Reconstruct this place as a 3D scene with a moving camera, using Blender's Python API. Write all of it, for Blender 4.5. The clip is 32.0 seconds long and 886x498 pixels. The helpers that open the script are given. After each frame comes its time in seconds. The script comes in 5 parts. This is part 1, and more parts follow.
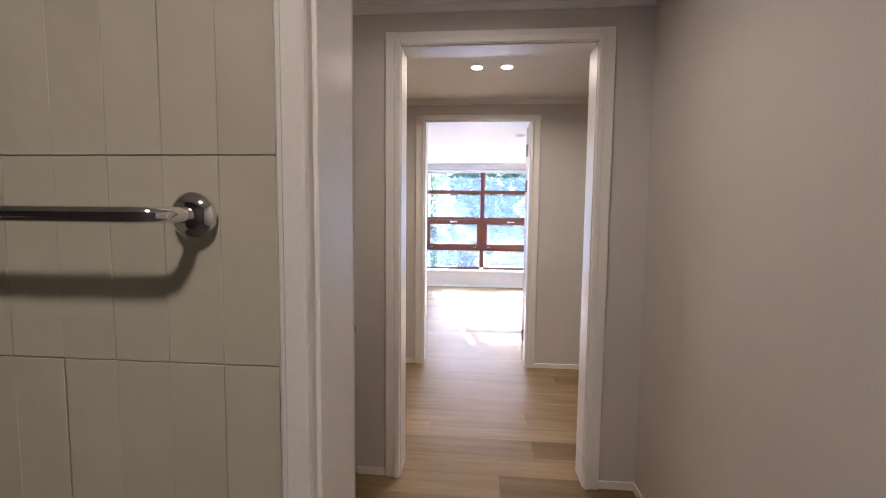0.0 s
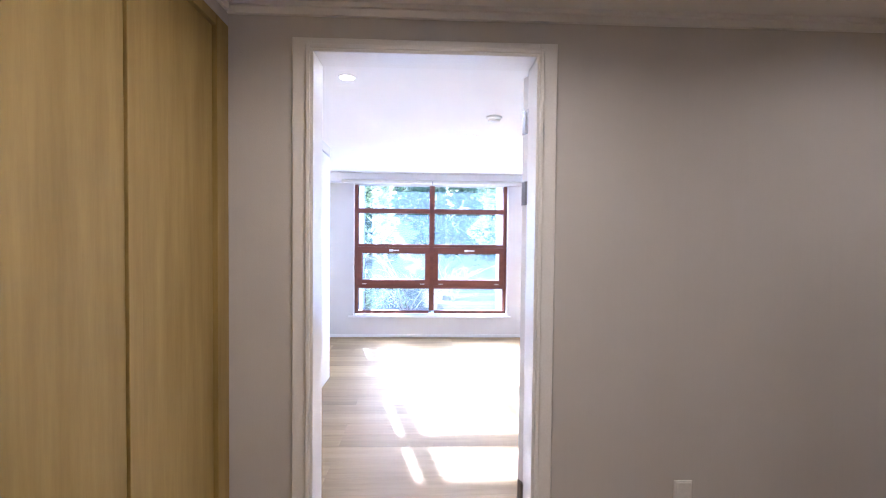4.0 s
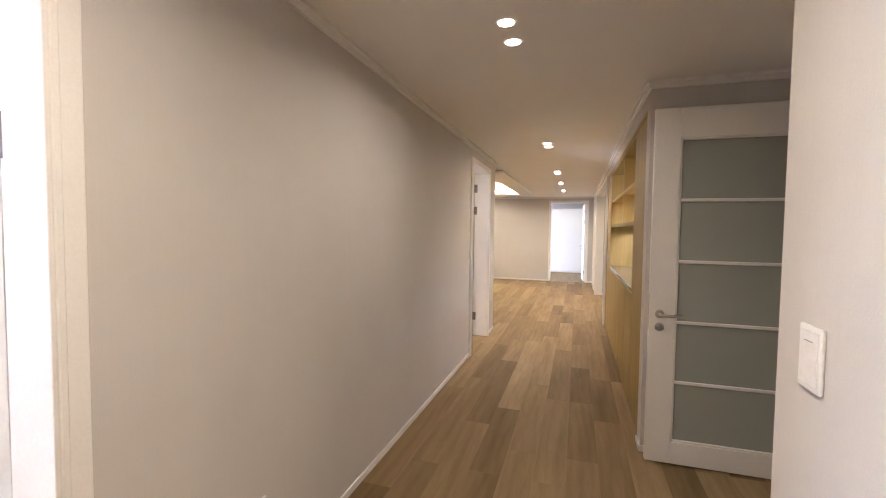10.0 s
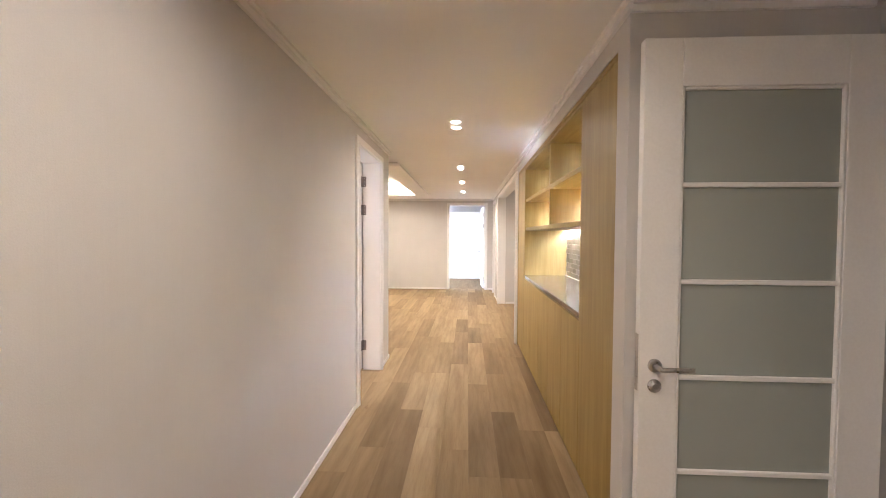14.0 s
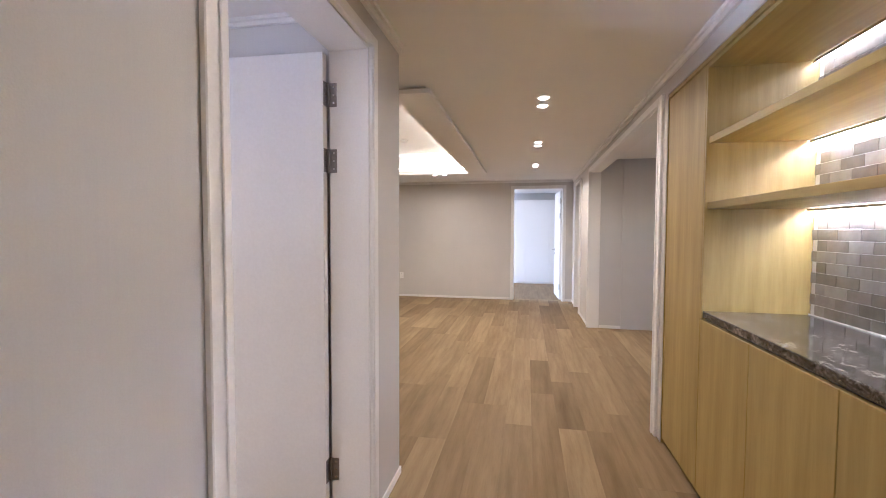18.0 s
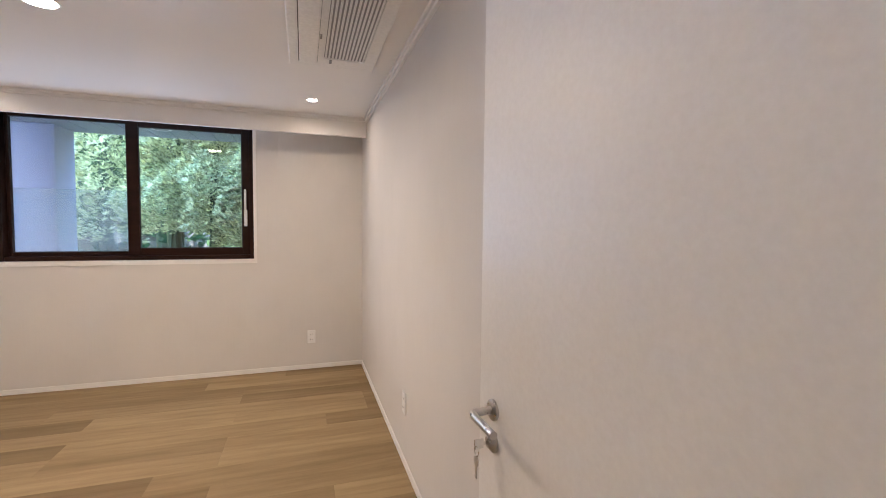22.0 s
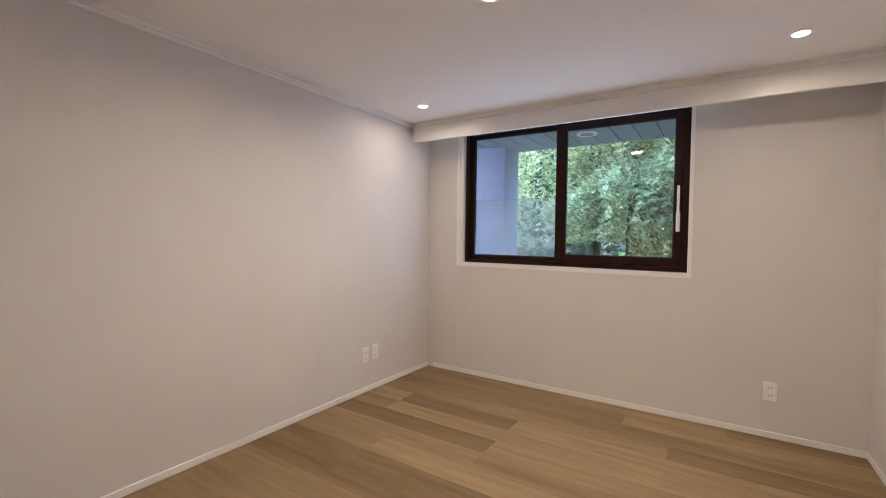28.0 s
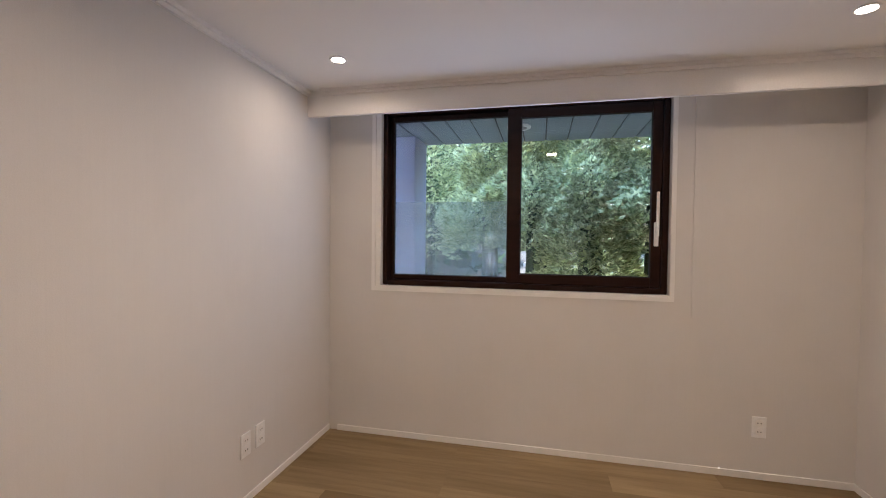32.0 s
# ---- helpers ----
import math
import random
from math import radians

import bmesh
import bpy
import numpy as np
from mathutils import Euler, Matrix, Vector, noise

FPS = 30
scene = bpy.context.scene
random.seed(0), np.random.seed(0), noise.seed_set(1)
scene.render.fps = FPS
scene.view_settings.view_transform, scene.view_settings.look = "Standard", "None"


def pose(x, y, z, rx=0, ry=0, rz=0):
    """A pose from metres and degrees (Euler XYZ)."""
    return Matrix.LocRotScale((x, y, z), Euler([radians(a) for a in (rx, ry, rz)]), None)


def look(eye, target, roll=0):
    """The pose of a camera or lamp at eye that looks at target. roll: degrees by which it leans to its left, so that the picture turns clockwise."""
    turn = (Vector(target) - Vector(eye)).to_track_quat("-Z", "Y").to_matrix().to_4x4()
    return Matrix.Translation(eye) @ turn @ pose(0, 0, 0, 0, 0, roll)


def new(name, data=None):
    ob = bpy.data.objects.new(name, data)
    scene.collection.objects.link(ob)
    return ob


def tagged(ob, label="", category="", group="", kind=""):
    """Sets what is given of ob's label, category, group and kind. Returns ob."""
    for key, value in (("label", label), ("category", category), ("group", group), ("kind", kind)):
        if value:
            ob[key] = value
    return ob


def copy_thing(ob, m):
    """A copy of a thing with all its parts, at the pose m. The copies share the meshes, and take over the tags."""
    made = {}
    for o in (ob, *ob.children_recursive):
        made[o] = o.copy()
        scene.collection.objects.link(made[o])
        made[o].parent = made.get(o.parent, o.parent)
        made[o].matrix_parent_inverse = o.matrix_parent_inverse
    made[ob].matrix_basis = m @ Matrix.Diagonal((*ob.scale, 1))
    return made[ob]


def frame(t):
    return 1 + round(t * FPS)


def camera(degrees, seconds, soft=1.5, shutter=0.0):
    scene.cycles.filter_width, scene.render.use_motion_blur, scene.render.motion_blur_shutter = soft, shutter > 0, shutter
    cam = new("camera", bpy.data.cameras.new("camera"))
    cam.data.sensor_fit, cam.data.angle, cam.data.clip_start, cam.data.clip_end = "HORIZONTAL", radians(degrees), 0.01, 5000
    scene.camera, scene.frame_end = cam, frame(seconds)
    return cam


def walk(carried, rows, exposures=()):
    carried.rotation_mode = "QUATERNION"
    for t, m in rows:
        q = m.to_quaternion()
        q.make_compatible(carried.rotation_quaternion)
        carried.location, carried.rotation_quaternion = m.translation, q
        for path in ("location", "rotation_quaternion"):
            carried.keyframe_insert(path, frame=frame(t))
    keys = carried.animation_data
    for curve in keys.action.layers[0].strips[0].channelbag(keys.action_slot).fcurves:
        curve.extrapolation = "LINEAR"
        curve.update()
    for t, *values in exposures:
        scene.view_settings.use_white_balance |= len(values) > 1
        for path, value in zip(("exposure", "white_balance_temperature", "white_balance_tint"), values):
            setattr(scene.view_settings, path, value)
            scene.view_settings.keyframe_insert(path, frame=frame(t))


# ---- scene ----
cam = camera(92.0, 32.0, soft=1.0)
# seconds, eye, target, roll
PATH = [
    (0, (0.484, -3.649, 1.295), (0.316, -1.662, 1.14), 0.6),
    (0.5, (0.491, -3.446, 1.303), (0.412, -1.453, 1.155), 0.6),
    (1, (0.477, -3.227, 1.29), (0.449, -1.231, 1.175), 0.7),
    (1.5, (0.474, -2.994, 1.29), (0.479, -0.996, 1.194), 0.7),
    (2, (0.492, -2.738, 1.325), (0.525, -0.74, 1.25), 0.7),
    (2.5, (0.480, -2.503, 1.336), (0.534, -0.505, 1.268), 0.7),
    (4.5, (0.462, -1.461, 1.365), (0.558, 0.536, 1.317), 0.4),
    (5, (0.459, -1.25, 1.354), (0.67, 0.739, 1.303), 0.6),
    (5.5, (0.479, -1.054, 1.375), (0.871, 0.907, 1.324), 0.8),
    (6, (0.452, -0.964, 1.384), (1.096, 0.928, 1.331), 0.9),
    (6.5, (0.366, -0.952, 1.368), (1.304, 0.814, 1.32), 0.7),
    (7, (0.314, -0.962, 1.354), (1.496, 0.651, 1.312), 0.7),
    (7.5, (0.3, -0.987, 1.353), (1.704, 0.437, 1.302), 0.8),
    (8, (0.29, -1.006, 1.347), (1.868, 0.222, 1.286), 0.8),
    (8.5, (0.282, -1.033, 1.352), (1.993, 0.001, 1.277), 0.7),
    (9, (0.284, -1.047, 1.359), (2.088, -0.189, 1.274), 0.7),
    (9.5, (0.29, -1.063, 1.361), (2.154, -0.342, 1.271), 0.6),
    (10, (0.285, -1.08, 1.365), (2.192, -0.484, 1.272), 0.7),
    (10.5, (0.295, -1.089, 1.368), (2.234, -0.61, 1.278), 0.7),
    (11, (0.3, -1.094, 1.373), (2.262, -0.718, 1.285), 0.6),
    (11.5, (0.346, -1.083, 1.369), (2.323, -0.793, 1.285), 0.5),
    (12, (0.501, -1.054, 1.357), (2.486, -0.817, 1.279), 0.5),
    (12.5, (0.706, -1.027, 1.35), (2.695, -0.823, 1.28), 0.3),
    (13, (0.922, -0.931, 1.359), (2.912, -0.738, 1.295), 0.2),
    (13.5, (1.148, -0.86, 1.366), (3.14, -0.705, 1.301), 0.2),
    (14, (1.427, -0.865, 1.36), (3.423, -0.751, 1.295), 0.3),
    (14.5, (1.719, -0.828, 1.359), (3.716, -0.744, 1.291), 0.3),
    (16.5, (2.965, -0.745, 1.351), (4.963, -0.725, 1.271), 0.6),
    (17, (3.308, -0.752, 1.342), (5.305, -0.694, 1.259), 0.5),
    (17.5, (3.619, -0.693, 1.315), (5.609, -0.503, 1.233), 0.4),
    (18, (3.915, -0.662, 1.306), (5.875, -0.276, 1.222), 0.2),
    (18.5, (4.189, -0.652, 1.309), (6.083, -0.013, 1.223), 0.0),
    (19, (4.409, -0.562, 1.298), (6.202, 0.321, 1.209), 0.1),
    (19.5, (4.629, -0.486, 1.323), (6.288, 0.627, 1.224), 0.4),
    (20, (4.828, -0.413, 1.333), (6.319, 0.917, 1.233), 0.6),
    (20.5, (4.943, -0.292, 1.315), (6.215, 1.248, 1.218), 0.6),
    (21, (5.014, -0.138, 1.33), (6.072, 1.555, 1.225), 0.4),
    (21.5, (5.081, -0.023, 1.335), (5.936, 1.781, 1.23), 0.6),
    (22, (5.159, 0.092, 1.332), (5.779, 1.991, 1.227), 0.6),
    (22.5, (5.139, 0.204, 1.31), (5.48, 2.172, 1.207), 0.6),
    (23, (5.09, 0.337, 1.281), (5.185, 2.333, 1.187), 0.7),
    (23.5, (5.058, 0.4, 1.266), (4.945, 2.395, 1.174), 0.7),
    (24, (5.043, 0.493, 1.24), (4.708, 2.463, 1.151), 0.6),
    (24.5, (5.036, 0.574, 1.232), (4.493, 2.497, 1.144), 0.6),
    (25, (5.043, 0.622, 1.249), (4.337, 2.49, 1.152), 0.5),
    (25.5, (5.052, 0.648, 1.243), (4.237, 2.472, 1.151), 0.6),
    (27.5, (5.008, 0.725, 1.268), (3.97, 2.433, 1.201), 0.8),
    (28, (4.919, 0.787, 1.261), (3.838, 2.469, 1.201), 0.8),
    (28.5, (4.82, 0.887, 1.283), (3.703, 2.545, 1.226), 0.8),
    (29, (4.729, 1.008, 1.281), (3.597, 2.656, 1.229), 0.8),
    (29.5, (4.596, 1.167, 1.3), (3.463, 2.814, 1.244), 0.6),
    (30, (4.467, 1.285, 1.308), (3.335, 2.933, 1.255), 0.6),
    (30.5, (4.308, 1.331, 1.317), (3.207, 3.0, 1.272), 0.6),
    (31, (4.18, 1.386, 1.323), (3.266, 3.165, 1.272), 0.5),
    (31.5, (4.067, 1.442, 1.33), (3.402, 3.328, 1.282), 0.7),
    (32, (4.001, 1.458, 1.348), (3.557, 3.407, 1.3), 0.6),
]
EXPOSURE = [(0, 4.15, 5300, 22), (1.2, 4.4, 5400, 20), (2.5, 4.5, 4950, 19), (4.5, 3.95, 5000, 23), (6, 3.4, 5350, 25), (7, 3.5, 5850, 26), (8, 4.0, 6050, 28), (9, 4.6, 5750, 23), (10, 4.85, 5450, 18), (12, 4.85, 5150, 14), (13, 5.18, 5500, 17), (14, 5.28, 5250, 18), (16.5, 4.65, 4900, 20), (18, 4.52, 4950, 20), (19, 4.4, 5050, 17), (20, 4.08, 5150, 16), (22, 4.1, 5550, 16), (22.6, 3.95, 5550, 16), (23, 3.82, 5550, 16), (24, 3.72, 5550, 16), (25, 3.7, 5550, 16), (28, 3.82, 5580, 17), (30, 3.68, 5650, 16), (32, 3.52, 5750, 19)]
walk(cam, [(t, look(eye, target, roll)) for t, eye, target, roll in PATH], EXPOSURE)

# ---- world, sun, exposure ----
CEIL = 2.262         # hall, corridor and living room
CEIL_R = 2.20        # sunny bedroom
CEIL_R2 = 2.262      # second bedroom
world = bpy.data.worlds.new("sky")
scene.world = world
world.use_nodes = True
wn = world.node_tree
wn.nodes.clear()
sky = wn.nodes.new("ShaderNodeTexSky")
sky.sky_type = "NISHITA"
sky.sun_disc = False
sky.dust_density = 0.1
sky.air_density = 1.3
sky.ozone_density = 1.6
sky.sun_elevation = radians(28.4)
sky.sun_rotation = radians(-13.8)
bg = wn.nodes.new("ShaderNodeBackground")
bg.inputs["Strength"].default_value = 0.15
wo = wn.nodes.new("ShaderNodeOutputWorld")
wn.links.new(sky.outputs[0], bg.inputs[0])
wn.links.new(bg.outputs[0], wo.inputs[0])

sun_data = bpy.data.lights.new("sun", "SUN")
sun_data.energy = 2.0
sun_data.angle = radians(0.6)
sun_data.color = (1.0, 0.955, 0.90)
sun = new("sun", sun_data)
sun.matrix_world = look((-2.45, 14.2, 5.56), (0, 4.2, 0))

WARM = (1.0, 0.78, 0.50)
NEUTRAL = (1.0, 0.755, 0.485)
COOL = (0.88, 0.93, 1.0)


# ---- materials ----
def nodes_of(name):
    m = bpy.data.materials.new(name)
    m.use_nodes = True
    nt = m.node_tree
    b = nt.nodes["Principled BSDF"]
    return m, nt, b


def mapping(nt, scale, coords="Object", rot=(0, 0, 0)):
    tc = nt.nodes.new("ShaderNodeTexCoord")
    mp = nt.nodes.new("ShaderNodeMapping")
    mp.inputs["Scale"].default_value = scale
    mp.inputs["Rotation"].default_value = rot
    nt.links.new(tc.outputs[coords], mp.inputs["Vector"])
    return mp.outputs["Vector"]


def noise_node(nt, vec, scale, detail=3.0, rough=0.55):
    n = nt.nodes.new("ShaderNodeTexNoise")
    n.inputs["Scale"].default_value = scale
    n.inputs["Detail"].default_value = detail
    n.inputs["Roughness"].default_value = rough
    nt.links.new(vec, n.inputs["Vector"])
    return n.outputs["Fac"]


def ramp(nt, fac, stops):
    r = nt.nodes.new("ShaderNodeValToRGB")
    el = r.color_ramp.elements
    el[0].position, el[0].color = stops[0][0], (*stops[0][1], 1)
    el[1].position, el[1].color = stops[-1][0], (*stops[-1][1], 1)
    for p, c in stops[1:-1]:
        e = el.new(p)
        e.color = (*c, 1)
    nt.links.new(fac, r.inputs["Fac"])
    return r.outputs["Color"]


def mix(nt, fac, a, b, mode="MIX"):
    n = nt.nodes.new("ShaderNodeMix")
    n.data_type, n.blend_type = "RGBA", mode
    for sock, v in ((n.inputs[0], fac), (n.inputs[6], a), (n.inputs[7], b)):
        if isinstance(v, (int, float)):
            sock.default_value = v
        elif isinstance(v, tuple):
            sock.default_value = (*v, 1)
        else:
            nt.links.new(v, sock)
    return n.outputs[2]


def bump(nt, b, height, strength, distance=0.002):
    n = nt.nodes.new("ShaderNodeBump")
    n.inputs["Strength"].default_value = strength
    n.inputs["Distance"].default_value = distance
    nt.links.new(height, n.inputs["Height"])
    nt.links.new(n.outputs[0], b.inputs["Normal"])


def paint(name, colour, rough=0.6, grain=180.0, relief=0.25, vary=0.03, spec=0.35, threads=False):
    """Painted or papered plaster: fine grain, and broad unevenness."""
    m, nt, b = nodes_of(name)
    v = mapping(nt, (1, 1, 1))
    lo = tuple(c * (1 - vary) for c in colour)
    hi = tuple(min(1, c * (1 + vary)) for c in colour)
    broad = noise_node(nt, v, 1.3, 3)
    c = ramp(nt, broad, [(0.3, lo), (0.7, hi)])
    fine = noise_node(nt, v, grain, 4)
    c = mix(nt, 1.0, c, ramp(nt, fine, [(0.3, (0.955, 0.952, 0.948)), (0.7, (1.0, 1.0, 1.0))]), "MULTIPLY")
    if threads:
        # upright threads of the wallpaper, and faint handling marks
        warp = noise_node(nt, mapping(nt, (150, 150, 1.2)), 1.0, 3, 0.6)
        c = mix(nt, 0.4, c, ramp(nt, warp, [(0.3, (0.955, 0.952, 0.948)), (0.7, (1.0, 1.0, 1.0))]), "MULTIPLY")
        marks = noise_node(nt, mapping(nt, (1, 1, 0.6)), 4.5, 5, 0.65)
        c = mix(nt, 0.5, c, ramp(nt, marks, [(0.25, (0.95, 0.945, 0.935)), (0.5, (1.0, 1.0, 1.0))]), "MULTIPLY")
    nt.links.new(c, b.inputs["Base Color"])
    b.inputs["Roughness"].default_value = rough
    b.inputs["Specular IOR Level"].default_value = spec
    bump(nt, b, fine, relief, 0.0014)
    return m


def plain(name, colour, rough=0.4, metal=0.0, spec=0.5):
    m, nt, b = nodes_of(name)
    v = mapping(nt, (1, 1, 1))
    n = noise_node(nt, v, 60, 3)
    c = ramp(nt, n, [(0.3, tuple(q * 0.94 for q in colour)), (0.7, tuple(min(1, q * 1.05) for q in colour))])
    nt.links.new(c, b.inputs["Base Color"])
    r = nt.nodes.new("ShaderNodeMapRange")
    r.inputs["To Min"].default_value, r.inputs["To Max"].default_value = rough * 0.85, min(1, rough * 1.2)
    nt.links.new(n, r.inputs["Value"])
    nt.links.new(r.outputs[0], b.inputs["Roughness"])
    b.inputs["Metallic"].default_value = metal
    b.inputs["Specular IOR Level"].default_value = spec
    return m


def wood(name, dark, light, along="x", rough=0.45, vary=0.0, fine=1.0):
    """Grain along one axis; vary: how far single pieces differ in tone."""
    m, nt, b = nodes_of(name)
    s = {"x": (1.2, 16, 16), "y": (16, 1.2, 16), "z": (16, 16, 1.2)}[along]
    tc = nt.nodes.new("ShaderNodeTexCoord")
    oi = nt.nodes.new("ShaderNodeObjectInfo")
    mul = nt.nodes.new("ShaderNodeVectorMath")
    mul.operation = "MULTIPLY_ADD"
    cx = nt.nodes.new("ShaderNodeCombineXYZ")
    nt.links.new(oi.outputs["Random"], cx.inputs[0])
    nt.links.new(oi.outputs["Random"], cx.inputs[1])
    nt.links.new(oi.outputs["Random"], cx.inputs[2])
    nt.links.new(cx.outputs[0], mul.inputs[0])
    mul.inputs[1].default_value = (37.0, 53.0, 29.0)
    nt.links.new(tc.outputs["Object"], mul.inputs[2])
    mp = nt.nodes.new("ShaderNodeMapping")
    mp.inputs["Scale"].default_value = tuple(q * fine for q in s)
    nt.links.new(mul.outputs[0], mp.inputs["Vector"])
    v = mp.outputs["Vector"]
    n1 = noise_node(nt, v, 1.0, 5, 0.6)
    n2 = noise_node(nt, v, 5.0, 4, 0.7)
    c1 = ramp(nt, n1, [(0.28, dark), (0.52, tuple((a + c) / 2 for a, c in zip(dark, light))), (0.75, light)])
    c2 = ramp(nt, n2, [(0.35, (0.86, 0.845, 0.825)), (0.6, (1.0, 1.0, 1.0))])
    c = mix(nt, 0.55, c1, c2, "MULTIPLY")
    if vary:
        tone = ramp(nt, oi.outputs["Random"], [(0.0, (1 - vary,) * 3), (1.0, (1 + vary * 0.6, 1 + vary * 0.5, 1 + vary * 0.4))])
        c = mix(nt, 1.0, c, tone, "MULTIPLY")
    nt.links.new(c, b.inputs["Base Color"])
    b.inputs["Roughness"].default_value = rough
    bump(nt, b, n2, 0.25, 0.0008)
    return m


def plank_wood(name, dark, light):
    """Oak boards: each one its own tone, with arched growth rings and fine pores."""
    m, nt, b = nodes_of(name)
    tc = nt.nodes.new("ShaderNodeTexCoord")
    oi = nt.nodes.new("ShaderNodeObjectInfo")
    cx = nt.nodes.new("ShaderNodeCombineXYZ")
    for k in range(3):
        nt.links.new(oi.outputs["Random"], cx.inputs[k])
    add = nt.nodes.new("ShaderNodeVectorMath")
    add.operation = "MULTIPLY_ADD"
    nt.links.new(cx.outputs[0], add.inputs[0])
    add.inputs[1].default_value = (31.0, 7.0, 19.0)
    nt.links.new(tc.outputs["Object"], add.inputs[2])
    def stretched(sx, sy):
        mp = nt.nodes.new("ShaderNodeMapping")
        mp.inputs["Scale"].default_value = (sx, sy, 1.0)
        nt.links.new(add.outputs[0], mp.inputs["Vector"])
        return mp.outputs["Vector"]
    wave = nt.nodes.new("ShaderNodeTexWave")
    wave.wave_type, wave.bands_direction = "BANDS", "Y"
    wave.inputs["Scale"].default_value = 5.0
    wave.inputs["Distortion"].default_value = 12.0
    wave.inputs["Detail"].default_value = 3.0
    wave.inputs["Detail Scale"].default_value = 0.6
    nt.links.new(stretched(0.22, 1.0), wave.inputs["Vector"])
    broad = noise_node(nt, stretched(1.3, 9.0), 1.0, 4, 0.6)
    pores = noise_node(nt, stretched(9.0, 150.0), 1.0, 3, 0.7)
    spots = noise_node(nt, stretched(5.0, 11.0), 1.0, 2, 0.5)
    c = ramp(nt, broad, [(0.28, dark), (0.72, light)])
    c = mix(nt, 0.65, c, ramp(nt, wave.outputs["Fac"], [(0.0, (0.92, 0.908, 0.895)), (0.45, (1.0, 1.0, 1.0)), (1.0, (1.03, 1.025, 1.02))]), "MULTIPLY")
    c = mix(nt, 0.5, c, ramp(nt, pores, [(0.34, (0.86, 0.84, 0.82)), (0.52, (1.0, 1.0, 1.0))]), "MULTIPLY")
    c = mix(nt, 0.8, c, ramp(nt, spots, [(0.17, (0.58, 0.50, 0.43)), (0.24, (1.0, 1.0, 1.0))]), "MULTIPLY")
    tone = ramp(nt, oi.outputs["Random"], [(0.0, (0.69, 0.66, 0.63)), (0.22, (0.92, 0.905, 0.88)), (0.65, (1.05, 1.05, 1.04)), (1.0, (1.24, 1.25, 1.25))])
    c = mix(nt, 1.0, c, tone, "MULTIPLY")
    nt.links.new(c, b.inputs["Base Color"])
    b.inputs["Roughness"].default_value = 0.5
    b.inputs["Specular IOR Level"].default_value = 0.035
    bump(nt, b, pores, 0.3, 0.0006)
    return m


def lamp_glow(name, colour, strength):
    m, nt, b = nodes_of(name)
    b.inputs["Base Color"].default_value = (0.8, 0.8, 0.8, 1)
    b.inputs["Emission Color"].default_value = (*colour, 1)
    b.inputs["Emission Strength"].default_value = strength
    return m


def glass(name, colour=(0.95, 0.98, 1.0), rough=0.0):
    """Thin pane: mostly clear, with real reflection."""
    m, nt, b = nodes_of(name)
    b.inputs["Base Color"].default_value = (*colour, 1)
    b.inputs["Transmission Weight"].default_value = 1.0
    b.inputs["Roughness"].default_value = rough
    b.inputs["IOR"].default_value = 1.45
    return m


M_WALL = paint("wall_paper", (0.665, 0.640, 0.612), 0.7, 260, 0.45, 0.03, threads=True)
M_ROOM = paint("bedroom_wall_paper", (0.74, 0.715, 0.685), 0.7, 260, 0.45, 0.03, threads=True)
M_CEIL = paint("ceiling_paint", (0.93, 0.92, 0.905), 0.8, 260, 0.15, 0.015)
M_TRIM = paint("satin_white_paint", (0.89, 0.875, 0.85), 0.38, 120, 0.06, 0.012, 0.5)
M_DOOR = paint("white_door_paint", (0.85, 0.835, 0.81), 0.42, 90, 0.08, 0.015, 0.5)
M_FLOOR = plank_wood("oak_floor", (0.230, 0.163, 0.086), (0.332, 0.244, 0.134))
M_GAP = plain("dark_gap", (0.03, 0.022, 0.016), 0.8)
M_OAK = wood("oak_veneer", (0.315, 0.216, 0.054), (0.455, 0.335, 0.108), "z", 0.48, 0.06)
M_OAKX = wood("oak_veneer_flat", (0.315, 0.216, 0.054), (0.455, 0.335, 0.108), "x", 0.48, 0.06)
M_OAKY = wood("oak_veneer_counter", (0.315, 0.216, 0.054), (0.455, 0.335, 0.108), "y", 0.46, 0.06)
M_W1 = wood("red_brown_frame", (0.15, 0.045, 0.025), (0.22, 0.075, 0.042), "x", 0.4, 0.05)
M_W2 = wood("dark_brown_frame", (0.016, 0.0058, 0.0035), (0.028, 0.0105, 0.0065), "x", 0.38, 0.05)
M_W2.node_tree.nodes["Principled BSDF"].inputs["Specular IOR Level"].default_value = 0.15
M_STEEL = plain("brushed_steel", (0.52, 0.50, 0.48), 0.28, 1.0)
M_CHROME = plain("chrome", (0.80, 0.80, 0.80), 0.06, 1.0)
M_PLASTIC = plain("white_plastic", (0.88, 0.875, 0.86), 0.32)
M_GREY = plain("grey_plastic", (0.30, 0.30, 0.30), 0.45)
M_BLACK = plain("black_plastic", (0.02, 0.02, 0.02), 0.5)
M_GLASS = glass("window_glass", (0.98, 0.99, 1.0))
# bluish haze over the view is put into the panes as a translucent film
M_HAZY = glass("hazy_window_glass")
nt = M_HAZY.node_tree
film = nt.nodes.new("ShaderNodeBsdfTranslucent")
film.inputs["Color"].default_value = (0.52, 0.72, 1.0, 1)
fm = nt.nodes.new("ShaderNodeMixShader")
streak = nt.nodes.new("ShaderNodeMapRange")
streak.inputs["To Min"].default_value, streak.inputs["To Max"].default_value = 0.020, 0.050
nt.links.new(noise_node(nt, mapping(nt, (7, 1, 1.2)), 1.0, 4), streak.inputs["Value"])
nt.links.new(streak.outputs[0], fm.inputs[0])
nt.links.new(nt.nodes["Principled BSDF"].outputs[0], fm.inputs[1])
